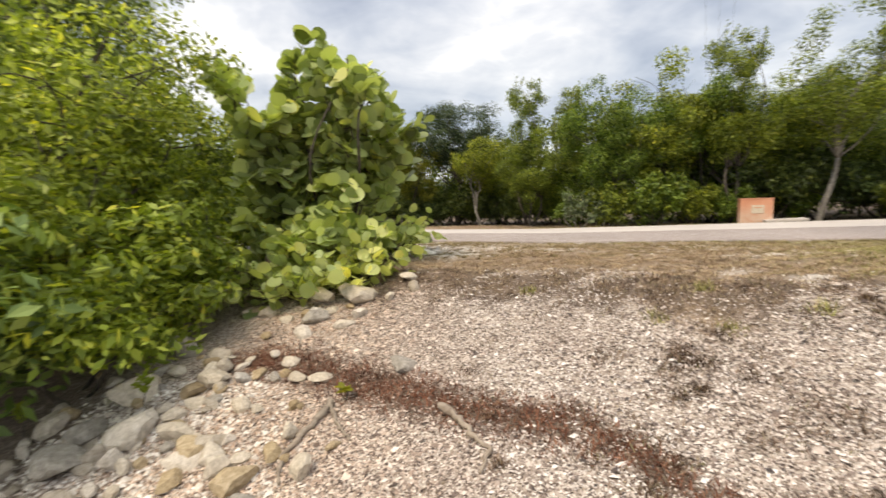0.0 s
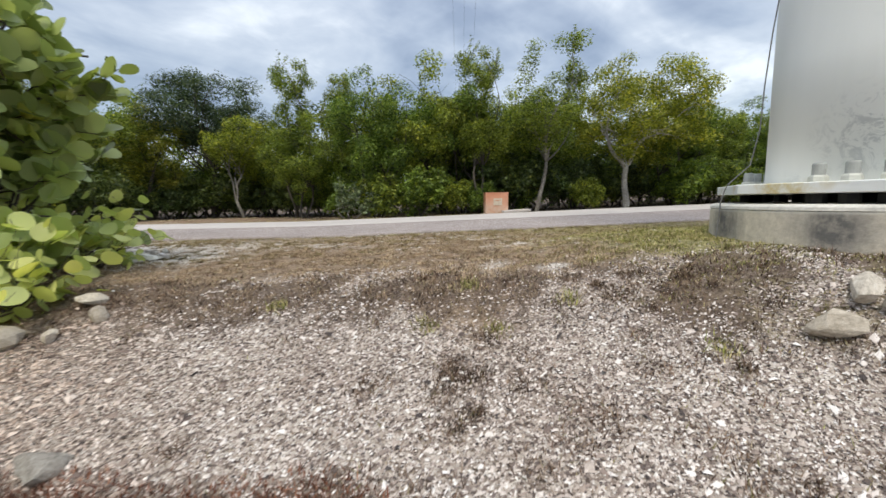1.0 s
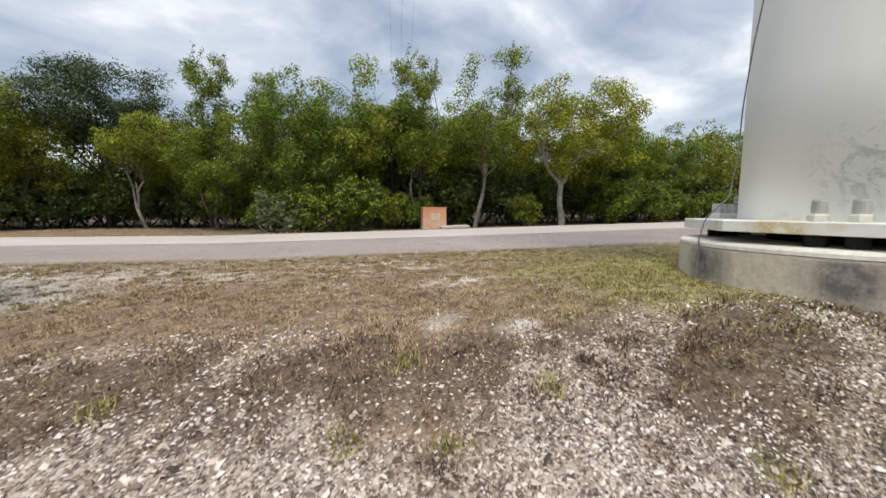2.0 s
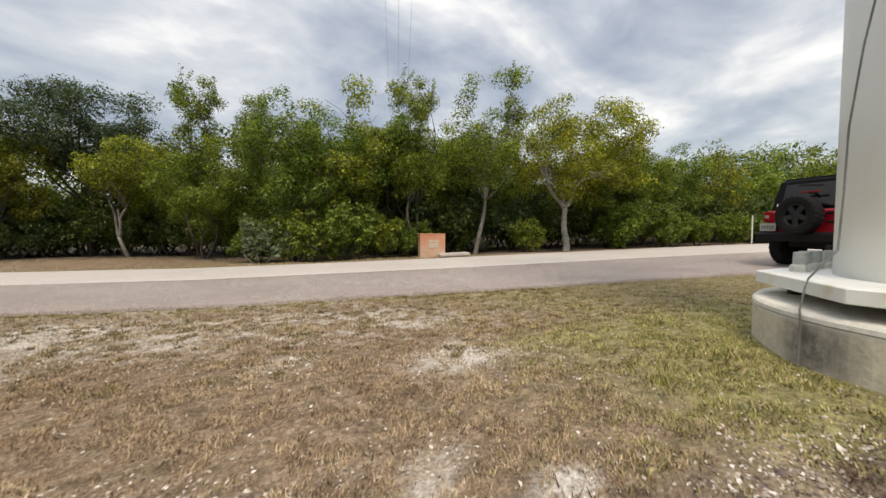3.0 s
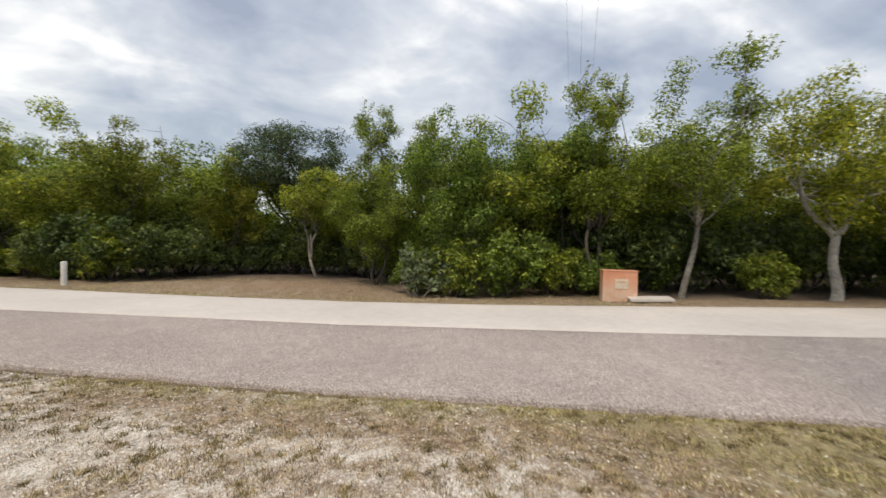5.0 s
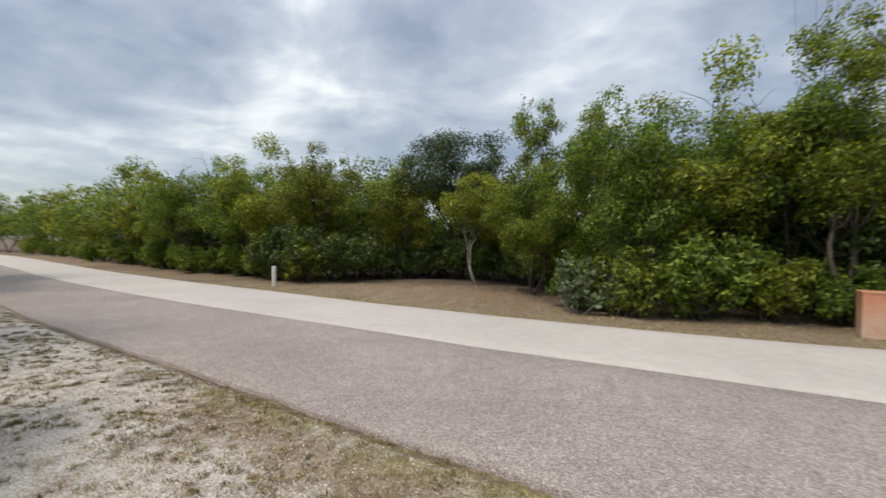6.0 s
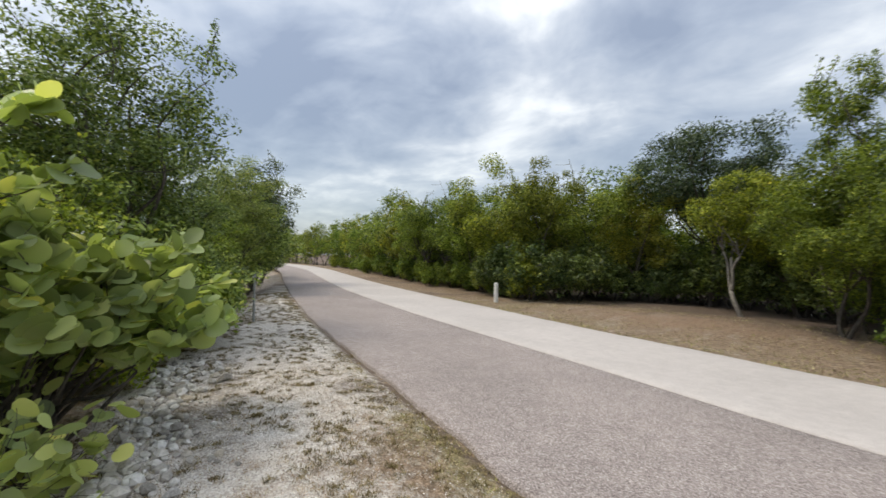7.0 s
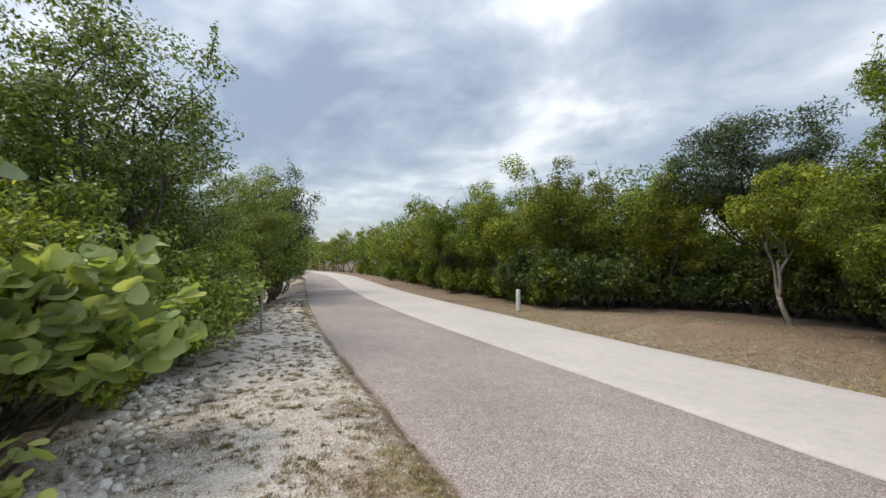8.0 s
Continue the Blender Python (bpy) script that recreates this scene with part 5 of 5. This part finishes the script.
def m_lime(x, y):
    m = masks(x, y)
    d = (smooth_curve(x, NEAR) - y)
    return np.clip(m[2] * 0.9 + 0.06 + 0.22 * step(3.0, 1.0, d) * step(6, 4, x) * step(0.35, 0.6, vnoise(x, y, 3.1, 2)), 0, 1) * (d > 0.05) * (1 - m[0])


x, y = scatter(rs, 90000, -4.5, 6.0, 3.6, 11.0, m_lime)
c1 = chips(rs, x, y, 0.0098, 0.35)
x, y = scatter(rs, 9000, -2.6, 0.1, 0.8, 3.3, lambda x, y: step(0.3, -0.3, x + 0.5 * (y - 1.8) + 0.3) * step(0.8, 1.5, y) * step(-2.6, -2.0, x))
c2 = chips(rs, x, y, 0.022, 0.3)
gr = part("gravel", (np.concatenate([c1[0], c2[0]]), np.concatenate([c1[1], c2[1] + len(c1[0])])), LIME)
tagged(gr, "pale crushed limestone gravel on the verge", "gravel", kind="stuff")


def blades(rs, x, y, length, width, lie):
    """Single bent grass blades."""
    n = len(x)
    z = ground_z(x, y)
    a = rs.rand(n) * 6.28
    L = length * (0.45 + 0.9 * rs.rand(n))
    t = lie * (0.4 + 0.9 * rs.rand(n))
    dx, dy = np.cos(a), np.sin(a)
    W = width * (0.6 + 0.8 * rs.rand(n))
    V = np.zeros((n, 5, 3))
    for k, (u, w) in enumerate(((0, 1), (0, -1), (0.55, 0.8), (0.55, -0.8), (1, 0))):
        out = L * np.sin(t) * (u if u < 0.9 else 1.15)
        h = L * np.cos(t) * (u if u < 0.9 else 0.85)
        V[:, k, 0], V[:, k, 1], V[:, k, 2] = x + dx * out - dy * W * w, y + dy * out + dx * W * w, z - 0.004 + h
    k = np.arange(n) * 5
    F = np.concatenate([np.stack([k, k + 1, k + 3], 1), np.stack([k, k + 3, k + 2], 1), np.stack([k + 2, k + 3, k + 4], 1)])
    return V.reshape(-1, 3), F


def short_blades(rs, x, y, length, width, lie):
    """Matted grass: one slim triangle a blade."""
    n = len(x)
    z = ground_z(x, y)
    a = rs.rand(n) * 6.28
    L = length * (0.4 + 0.9 * rs.rand(n))
    t = lie * (0.4 + 0.9 * rs.rand(n))
    dx, dy = np.cos(a), np.sin(a)
    W = width * (0.6 + 0.8 * rs.rand(n))
    V = np.zeros((n, 3, 3))
    for k, (u, w) in enumerate(((0, 1), (0, -1), (1, 0))):
        V[:, k, 0], V[:, k, 1], V[:, k, 2] = x + dx * L * np.sin(t) * u - dy * W * w, y + dy * L * np.sin(t) * u + dx * W * w, z - 0.003 + L * np.cos(t) * u
    k = np.arange(n) * 3
    return V.reshape(-1, 3), np.stack([k, k + 1, k + 2], 1)


def blade_material(name, stops):
    k = Mat(name, 0.8, 0, 0.2)
    c = k.mix(1.0, k.ramp(k.island(), stops), k.ramp(k.noise(11, 3, 0.6), [(0.36, (0.55, 0.52, 0.50)), (0.52, (0.95, 0.93, 0.9)), (0.64, (1.25, 1.22, 1.18))]), "MULTIPLY")
    k.color(k.mix(1.0, c, k.ramp(k.noise(1.3, 8, 0.7), [(0.3, (0.80, 0.74, 0.70)), (0.7, (1.16, 1.14, 1.08))]), "MULTIPLY"))
    return k.m


DRY = blade_material("dry_grass", [(0.0, (0.17, 0.115, 0.075)), (0.35, (0.36, 0.265, 0.18)), (0.7, (0.52, 0.42, 0.305)), (0.88, (0.64, 0.55, 0.42)), (1.0, (0.33, 0.33, 0.14))])
OLIVE = blade_material("olive_grass", [(0.0, (0.14, 0.165, 0.045)), (0.4, (0.30, 0.33, 0.10)), (0.7, (0.47, 0.45, 0.19)), (1.0, (0.70, 0.62, 0.40))])
TUFT = blade_material("tuft_grass", [(0.0, (0.10, 0.088, 0.036)), (0.5, (0.225, 0.19, 0.088)), (0.85, (0.36, 0.30, 0.165)), (1.0, (0.52, 0.43, 0.28))])
WEED = blade_material("brown_weed", [(0.0, (0.06, 0.024, 0.016)), (0.5, (0.185, 0.078, 0.05)), (0.85, (0.30, 0.145, 0.10)), (1.0, (0.40, 0.24, 0.17))])

CREST = blade_material("crest_weed", [(0.0, (0.055, 0.040, 0.034)), (0.4, (0.145, 0.095, 0.072)), (0.7, (0.25, 0.175, 0.13)), (0.88, (0.38, 0.31, 0.25)), (1.0, (0.18, 0.19, 0.08))])


def m_turf(x, y):
    s, g, l, t = masks(x, y)
    d = smooth_curve(x, NEAR) - y
    r = np.hypot(x - MX, y - MY)
    return np.clip(1.0 - 0.92 * s - 0.55 * l - 0.6 * t, 0, 1) * (d > 0.0) * (r > 1.22) * (0.06 + 1.0 * step(0.40, 0.56, vnoise(x, y, 8.5, 2)))


x, y = scatter(rs, 2700000, -2.4, 13.0, 0.8, 9.8, lambda x, y: m_turf(x, y) * (1 - 0.55 * step(7.5, 9.0, x)) * (0.45 + 0.55 * step(3.2, 1.6, np.hypot(x - 3.0, y - 5.0))))
g = masks(x, y)[1]
pick = rs.rand(len(x)) < np.clip(g * 1.15, 0, 0.9)
t1 = part("dry_turf", short_blades(rs, x[~pick], y[~pick], 0.029, 0.0027, 1.1), DRY)
tagged(t1, "short matted dry brown grass", "grass", kind="stuff")
t2 = part("green_turf", short_blades(rs, x[pick], y[pick], 0.030, 0.0027, 1.0), OLIVE)
tagged(t2, "short olive green grass near the mast", "grass", kind="stuff")
# tufts standing in the gravel and along the asphalt edge
cx, cy = scatter(rs, 15000, -13.0, 6.5, 4.4, 14.2, lambda x, y: np.clip(masks(x, y)[2] * 0.7 + 0.25 + 0.75 * step(0.8, 0.15, smooth_curve(x, NEAR) - y) * step(-2.0, 0.5, x), 0, 1) * ((smooth_curve(x, NEAR) - y) > 0.03) * ((smooth_curve(x, NEAR) - y) < 3.4) * (0.35 + 0.65 * step(0.3, 0.65, vnoise(x, y, 1.7, 2))))
rep = rs.randint(25, 85, len(cx))
rad = np.repeat(rs.uniform(0.014, 0.045, len(cx)), rep)
tx, ty = np.repeat(cx, rep) + rs.normal(0, 1, rep.sum()) * rad, np.repeat(cy, rep) + rs.normal(0, 1, rep.sum()) * rad
ok = (smooth_curve(tx, NEAR) - ty) > -0.03
t3 = part("grass_tufts", short_blades(rs, tx[ok], ty[ok], 0.038, 0.0038, 1.15), TUFT)
tagged(t3, "small olive grass tufts in pale gravel", "grass", kind="stuff")

# the strand line and scattered clumps of dry weed
x, y = scatter(rs, 150000, -1.6, 2.2, 1.1, 3.7, lambda x, y: weed_band(x, y) * 0.8)
cx, cy = rs.uniform(0.4, 3.2, 95), rs.uniform(1.2, 2.9, 95)
rep = rs.randint(60, 220, 95)
rad = np.repeat(rs.uniform(0.02, 0.075, 95), rep)
hx, hy = np.repeat(cx, rep) + rs.normal(0, 1, rep.sum()) * rad, np.repeat(cy, rep) + rs.normal(0, 1, rep.sum()) * rad
cx, cy = scatter(rs, 5000, -0.6, 4.2, 1.6, 4.9, lambda x, y: np.clip(masks(x, y)[3] - weed_band(x, y), 0, 1) * 0.8)
rep = rs.randint(8, 26, len(cx))
rad = np.repeat(rs.uniform(0.02, 0.06, len(cx)), rep)
sx, sy = np.repeat(cx, rep) + rs.normal(0, 1, rep.sum()) * rad, np.repeat(cy, rep) + rs.normal(0, 1, rep.sum()) * rad
cs = part("crest_weed", short_blades(rs, np.concatenate([sx, hx]), np.concatenate([sy, hy]), 0.045, 0.0034, 1.15), CREST)
tagged(cs, "dead grey brown weed along the crest of the bank", "weed", kind="stuff")
wd = part("dry_weed", short_blades(rs, x, y, 0.05, 0.0034, 1.25), WEED)
tagged(wd, "strand line of dry reddish brown seaweed on shell", "seaweed", kind="stuff")
# a few fresh green sprouts on the crest and by the footing
cx = np.array([1.66, 1.97, 2.05, 2.78, 4.24, 3.60, 0.95, 2.45])
cy = np.array([3.03, 2.79, 3.23, 2.07, 3.26, 3.33, 3.70, 2.75])
gx2, gy2 = np.repeat(cx, 110) + rs.normal(0, 0.035, 880), np.repeat(cy, 110) + rs.normal(0, 0.035, 880)
sprouts = part("green_sprouts", short_blades(rs, gx2, gy2, 0.06, 0.003, 0.8), OLIVE)
tagged(sprouts, "fresh green grass sprouts on the shell bank", "grass", kind="stuff")
# leaf litter and dry grass on the clearing across the road
x, y = scatter(rs, 130000, -8, 10, 12.0, 22.0, lambda x, y: ((y - smooth_curve(x, FAR)) > 0.03) * (0.2 + 0.8 * step(0.38, 0.58, vnoise(x, y, 1.9, 3))) * step(7.0, 5.0, y - smooth_curve(x, FAR)) * (1 - 0.85 * np.exp(-((x - 0.2) / 2.6) ** 2 - ((y - 18.2) / 1.0) ** 2)))
edge_d = y - smooth_curve(x, FAR)
pick = rs.rand(len(x)) < 0.18 + 0.6 * step(1.0, 0.2, edge_d)
t4 = part("clearing_grass", short_blades(rs, x[~pick], y[~pick], 0.055, 0.0045, 1.2), DRY)
tagged(t4, "dry straw grass and fallen leaves on the far clearing", "grass", kind="stuff")
t5 = part("verge_grass", short_blades(rs, x[pick], y[pick], 0.065, 0.005, 1.1), OLIVE)
tagged(t5, "olive grass along the far edge of the road", "grass", kind="stuff")
# broken white rubble between the bush and the verge
n = 440
u = rs.rand(n)
x = 0.0 - 3.6 * u
y = 6.40 + (0.0 - x) * 0.40 + rs.normal(0, 0.20, n)
keep = y < smooth_curve(x, NEAR) - 0.9
x, y = x[keep], y[keep]
bm = bmesh.new()
bmesh.ops.create_icosphere(bm, subdivisions=1, radius=0.5)
bv = np.array([v.co[:] for v in bm.verts])
bf = np.array([[v.index for v in f.verts] for f in bm.faces])
bm.free()
V, F = [], []
for i in range(len(x)):
    sz = rs.choice([0.04, 0.06, 0.09, 0.13], p=[0.3, 0.35, 0.25, 0.1])
    e = Euler(rs.uniform(0, 6.28, 3)).to_matrix()
    p = (bv * (0.75 + 0.5 * rs.rand(len(bv), 1))) @ np.array(e) * np.array([1.15, 0.95, 0.7]) * sz
    V.append(p + np.array([x[i], y[i], gz(x[i], y[i]) + sz * 0.18]))
    F.append(bf + i * len(bv))
k = Mat("rubble_limestone", 0.92, 0, 0.25)
k.color(k.mix(1.0, k.ramp(k.island(), [(0.0, (0.36, 0.325, 0.285)), (0.4, (0.66, 0.615, 0.555)), (1.0, (0.86, 0.83, 0.78))]), k.ramp(k.noise(30, 6, 0.7), [(0.3, 0.7), (0.6, 1.05)]), "MULTIPLY"))
k.bump(k.noise(60, 6, 0.7), 0.01, 0.7)
rb = part("rubble", (np.concatenate(V), np.concatenate(F)), k.m)
tagged(rb, "broken white limestone rubble at the foot of the bush", "rubble", kind="stuff")


def seedling(x, y, h, n, size, mat, label, seed):
    q = np.random.RandomState(seed)
    t = thing("seedling", label, "plant", "seedlings on the bank", at=pose(x, y, gz(x, y)))
    part("stalk", tubes([limb(q, (0, 0, -0.02), (q.normal(0, 0.02), q.normal(0, 0.02), h), 0.004, 0.002, 5, 0.05)], 6), BARK_DARK, t)
    for i in range(n):
        v, f = round_leaf(size * q.uniform(0.7, 1.1), seed + i)
        v = [(a, b * 0.5, c) for a, b, c in v]
        ob = part("leaf", (v, f), mat, t, smooth=True)
        ob.matrix_basis = pose(0, 0, h * q.uniform(0.45, 1.0), q.uniform(-15, 15), q.uniform(-65, 5), 137 * i)
    return t


seedling(-0.32, 2.80, 0.10, 14, 0.034, LEAF_YELLOW, "small yellow green seedling on dry weed", 3)
seedling(-1.80, 3.02, 0.24, 22, 0.040, LEAF_BRIGHT, "bright green seedling among pale stones", 4)
seedling(-2.6, 2.9, 0.2, 16, 0.040, LEAF_BRIGHT, "bright green seedling among pale stones", 5)

# ---- the parked off-road car ----


def paint(name, col, rough=0.3, metal=0.0, coat=0.0, spec=0.35):
    k = Mat(name, rough, metal, spec)
    k.color(k.mix(1.0, col, k.ramp(k.noise(3, 4), [(0.3, 0.88), (0.7, 1.05)]), "MULTIPLY"))
    k.b.inputs["Coat Weight"].default_value = coat
    return k.m


CAR_RED = paint("car_red", (0.34, 0.006, 0.016), 0.35, 0.0, 0.35)
CAR_BLACK = paint("car_black_plastic", (0.009, 0.009, 0.010), 0.6, spec=0.2)
SOFT_TOP = paint("black_canvas", (0.006, 0.0065, 0.0075), 0.8, spec=0.12)
TYRE = paint("tyre_rubber", (0.013, 0.013, 0.0135), 0.85, spec=0.15)
WHEEL_DARK = paint("spoke_gap_shade", (0.006, 0.006, 0.006), 0.9)
RIM = paint("dark_rim", (0.020, 0.021, 0.023), 0.5, 0.1)
CAR_GLASS = paint("tinted_glass", (0.006, 0.007, 0.009), 0.15)
LAMP_RED = paint("lamp_red", (0.22, 0.008, 0.010), 0.25)
LAMP_WHITE = paint("lamp_clear", (0.34, 0.24, 0.25), 0.3)
PLATE = paint("plate_pale", (0.34, 0.35, 0.31), 0.5)
PLATE_BAR = paint("plate_bar", (0.13, 0.15, 0.13), 0.6)
STICKER = paint("sticker_white", (0.75, 0.76, 0.78), 0.5)


def prism(poly, y0, y1, bevel=0.0):
    """An outline in x, z pushed from y0 to y1."""
    bm = bmesh.new()
    a = [bm.verts.new((x, y0, z)) for x, z in poly]
    b = [bm.verts.new((x, y1, z)) for x, z in poly]
    bm.faces.new(a)
    bm.faces.new(b[::-1])
    for i in range(len(poly)):
        j = (i + 1) % len(poly)
        bm.faces.new((a[j], a[i], b[i], b[j]))
    bmesh.ops.recalc_face_normals(bm, faces=bm.faces)
    if bevel:
        bmesh.ops.bevel(bm, geom=list(bm.edges), offset=bevel, segments=2, affect="EDGES", profile=0.7)
    return bm


def wheel(name, parent, at, r=0.40, w=0.25):
    """A wheel with its axle along y."""
    hub = new(name)
    hub.parent = parent
    hub.matrix_basis = at
    turn = Matrix.Rotation(radians(-90), 4, "X")
    prof = [(0.58, -0.36), (0.60, -0.44), (0.72, -0.5), (0.90, -0.49), (0.965, -0.42), (0.965, 0.0), (0.965, 0.42), (0.90, 0.49), (0.72, 0.5), (0.60, 0.44), (0.58, 0.36), (0.58, -0.36)]
    n = 96
    ty = lathe([(r * a, w * b) for a, b in prof], n, False)
    ty.verts.ensure_lookup_table()
    for j in (3, 4, 5, 6, 7):
        for i in range(n):
            if ((i + (2 if j > 5 else 0)) // 2) % 2 == 0 and j != 5:
                v = ty.verts[j * n + i]
                v.co.x *= 1.035
                v.co.y *= 1.035
    bmesh.ops.remove_doubles(ty, verts=ty.verts, dist=0.0002)
    part("tyre", moved(ty, turn), TYRE, hub, "knobbly black tyre")
    # black backing disc paints the shade in the openings between the spokes
    part("spoke_shade_disc", moved(lathe([(r * 0.585, -w * 0.12), (r * 0.585, -w * 0.02), (r * 0.2, 0.0)], 40), turn), WHEEL_DARK, hub, "black disc painting the shade behind the spokes")
    rim = [lathe([(r * 0.585, w * 0.0), (r * 0.585, w * 0.40), (r * 0.545, w * 0.42), (r * 0.51, w * 0.32), (r * 0.51, w * 0.0), (r * 0.585, w * 0.0)], 40, False), lathe([(r * 0.20, w * 0.0), (r * 0.19, w * 0.30), (r * 0.12, w * 0.34), (r * 0.05, w * 0.34)], 20)]
    for i in range(5):
        sp = box(0.10, r * 0.40, 0.04, (0, r * 0.35, w * 0.27), 0.012)
        rim.append(moved(sp, Matrix.Rotation(6.2832 * i / 5, 4, "Z")))
    part("rim", moved(merge(*rim), turn), RIM, hub, "dark five spoke rim")
    return hub


car = thing("off_road_car", "red off-road car with black canvas top parked half on the verge", "car", at=pose(11.62, 4.56, 0.242, 0, 0, -21.2))
HW = 0.78
part("tub", prism([(0.0, 0.55), (0.0, 1.06), (0.04, 1.10), (2.45, 1.10), (2.62, 1.12), (2.62, 0.55), (2.0, 0.46), (0.6, 0.50)], -HW, HW, 0.03), CAR_RED, car)
part("tailgate", box(0.03, 1.10, 0.50, (-0.012, 0, 0.82), 0.012), CAR_RED, car)
part("hood", prism([(2.60, 0.75), (2.60, 1.13), (2.9, 1.14), (3.75, 1.06), (3.85, 0.98), (3.85, 0.62)], -0.66, 0.66, 0.035), CAR_RED, car)
part("grille", box(0.05, 1.2, 0.42, (3.87, 0, 0.80), 0.02), CAR_RED, car)
part("windscreen_frame", prism([(2.52, 1.10), (2.58, 1.10), (2.30, 1.66), (2.22, 1.66)], -0.72, 0.72, 0.012), CAR_BLACK, car)
top = prism([(0.06, 1.10), (0.22, 1.66), (0.34, 1.72), (1.3, 1.75), (2.15, 1.72), (2.27, 1.66), (2.50, 1.10)], -0.735, 0.735, 0.05)
for v in top.verts:
    v.co.y *= 1.0 - 0.10 * max(0.0, (v.co.z - 1.1) / 0.74)
part("soft_top", top, SOFT_TOP, car, "black canvas top")
seamt = [(((0.315, y, 1.715)), 0.012) for y in np.linspace(-0.63, 0.63, 9)]
part("roof_seam", tubes([seamt], 6), CAR_BLACK, car)
lean = math.degrees(math.atan2(0.16, 0.56))
part("rear_window", moved(box(0.012, 1.06, 0.46, (0, 0, 0), 0.004), pose(0.125, 0, 1.38, 0, lean, 0)), CAR_GLASS, car, "tinted rear window")
part("brake_light", moved(box(0.03, 0.30, 0.035, (0, 0, 0), 0.01), pose(0.0, -0.02, 1.42, 0, 0, 0)), LAMP_RED, car, "high red brake light")
part("brake_light_arm", moved(box(0.16, 0.05, 0.03, (0, 0, 0), 0.008), pose(0.06, -0.02, 1.40, 0, 0, 0)), CAR_BLACK, car)
part("wiper", moved(box(0.012, 0.42, 0.02, (0, 0, 0), 0.004), pose(0.165, 0.08, 1.56, 6, lean, 0)), CAR_BLACK, car)
for s in (-1, 1):
    part("tail_light", box(0.07, 0.13, 0.21, (-0.035, s * 0.70, 0.98), 0.015), LAMP_RED, car, "red tail light")
    part("reverse_lens", box(0.012, 0.08, 0.06, (-0.075, s * 0.70, 0.98), 0.004), LAMP_WHITE, car, "clear reversing lens")
    part("side_window", moved(box(1.0, 0.012, 0.42, (0, 0, 0), 0.004), pose(1.0, s * 0.715, 1.42, s * 7.0, 0, 0)), CAR_GLASS, car, "tinted side window")
    part("rear_fender", prism([(0.12, 0.66), (0.22, 0.94), (0.95, 0.96), (1.12, 0.62), (1.02, 0.62), (0.88, 0.88), (0.30, 0.87), (0.22, 0.66)], s * 0.72, s * 0.93, 0.02), CAR_BLACK, car, "black plastic wheel arch")
    part("front_fender", prism([(2.78, 0.60), (2.95, 0.95), (3.6, 0.97), (3.9, 0.86), (3.9, 0.78), (3.55, 0.88), (3.0, 0.86), (2.9, 0.60)], s * 0.62, s * 0.93, 0.02), CAR_BLACK, car, "black plastic wheel arch")
    part("sticker", moved(box(0.006, 0.075, 0.05, (0, 0, 0), 0.0), pose(0.075, s * 0.52 + 0.06, 1.21, 0, lean, 0)), STICKER, car, "small white sticker on the window")
    part("mirror", box(0.10, 0.16, 0.17, (2.45, s * 0.90, 1.18), 0.03), CAR_BLACK, car)
    part("door_seam", box(0.012, 0.012, 0.45, (1.35, s * (HW + 0.001), 0.84)), CAR_BLACK, car)
    wheel("wheel", car, pose(0.62, s * 0.76, 0.395, 0, 0, 0 if s > 0 else 180))
    wheel("wheel", car, pose(3.35, s * 0.76, 0.395, 0, 0, 0 if s > 0 else 180))
part("rear_bumper", prism([(-0.16, 0.50), (-0.17, 0.64), (-0.10, 0.68), (0.10, 0.68), (0.10, 0.50)], -0.85, 0.85, 0.02), CAR_BLACK, car, "black plastic bumper")
part("front_bumper", box(0.22, 1.6, 0.20, (4.02, 0, 0.60), 0.04), CAR_BLACK, car, "black plastic bumper")
for z in (0.86, 1.02):
    part("hinge", box(0.03, 0.34, 0.045, (-0.04, -0.48, z), 0.01), CAR_BLACK, car, "black tailgate hinge")
pl = part("number_plate", box(0.02, 0.31, 0.155, (-0.09, 0.66, 0.775), 0.004), PLATE, car, "pale plate with dark bars")
part("plate_bracket", box(0.03, 0.34, 0.17, (-0.07, 0.66, 0.775), 0.006), CAR_BLACK, car)
for i in range(5):
    part("plate_bar", box(0.004, 0.032, 0.07, (-0.102, 0.56 + 0.05 * i, 0.775)), PLATE_BAR, pl)
wheel("spare_wheel", car, pose(-0.20, 0.03, 0.985, 0, 0, 90), 0.36, 0.25)
part("spare_carrier", box(0.10, 0.16, 0.16, (-0.06, 0.03, 0.985), 0.02), CAR_BLACK, car)
part("exhaust", moved(lathe([(0.035, -0.2), (0.035, 0.2)], 14), pose(0.0, -0.45, 0.42, 0, 90, 0)), RIM, car)
part("underbody", box(3.4, 1.0, 0.16, (1.95, 0, 0.47), 0.03), CAR_BLACK, car)
part("rear_axle", moved(lathe([(0.05, -0.62), (0.05, -0.14), (0.15, -0.05), (0.15, 0.05), (0.05, 0.14), (0.05, 0.62)], 16), pose(0.62, 0, 0.395, 90, 0, 0)), CAR_BLACK, car)

# ---- overhead wires ----
for i, dx in enumerate((-0.25, 0.15, 0.55)):
    a, b = Vector((-7.8 + dx, -14.0, 13.5)), Vector((27.0 + dx * 2.2, 47.0, 10.5))
    pts = []
    for j in range(25):
        u = j / 24
        p = a.lerp(b, u)
        pts.append(((p.x, p.y, p.z - 1.2 * 4 * u * (1 - u)), 0.0048))
    w = part("overhead_wire", tubes([pts], 5), DARK)
    tagged(w, "thin overhead power wire against the clouds", "wire", "overhead wires")
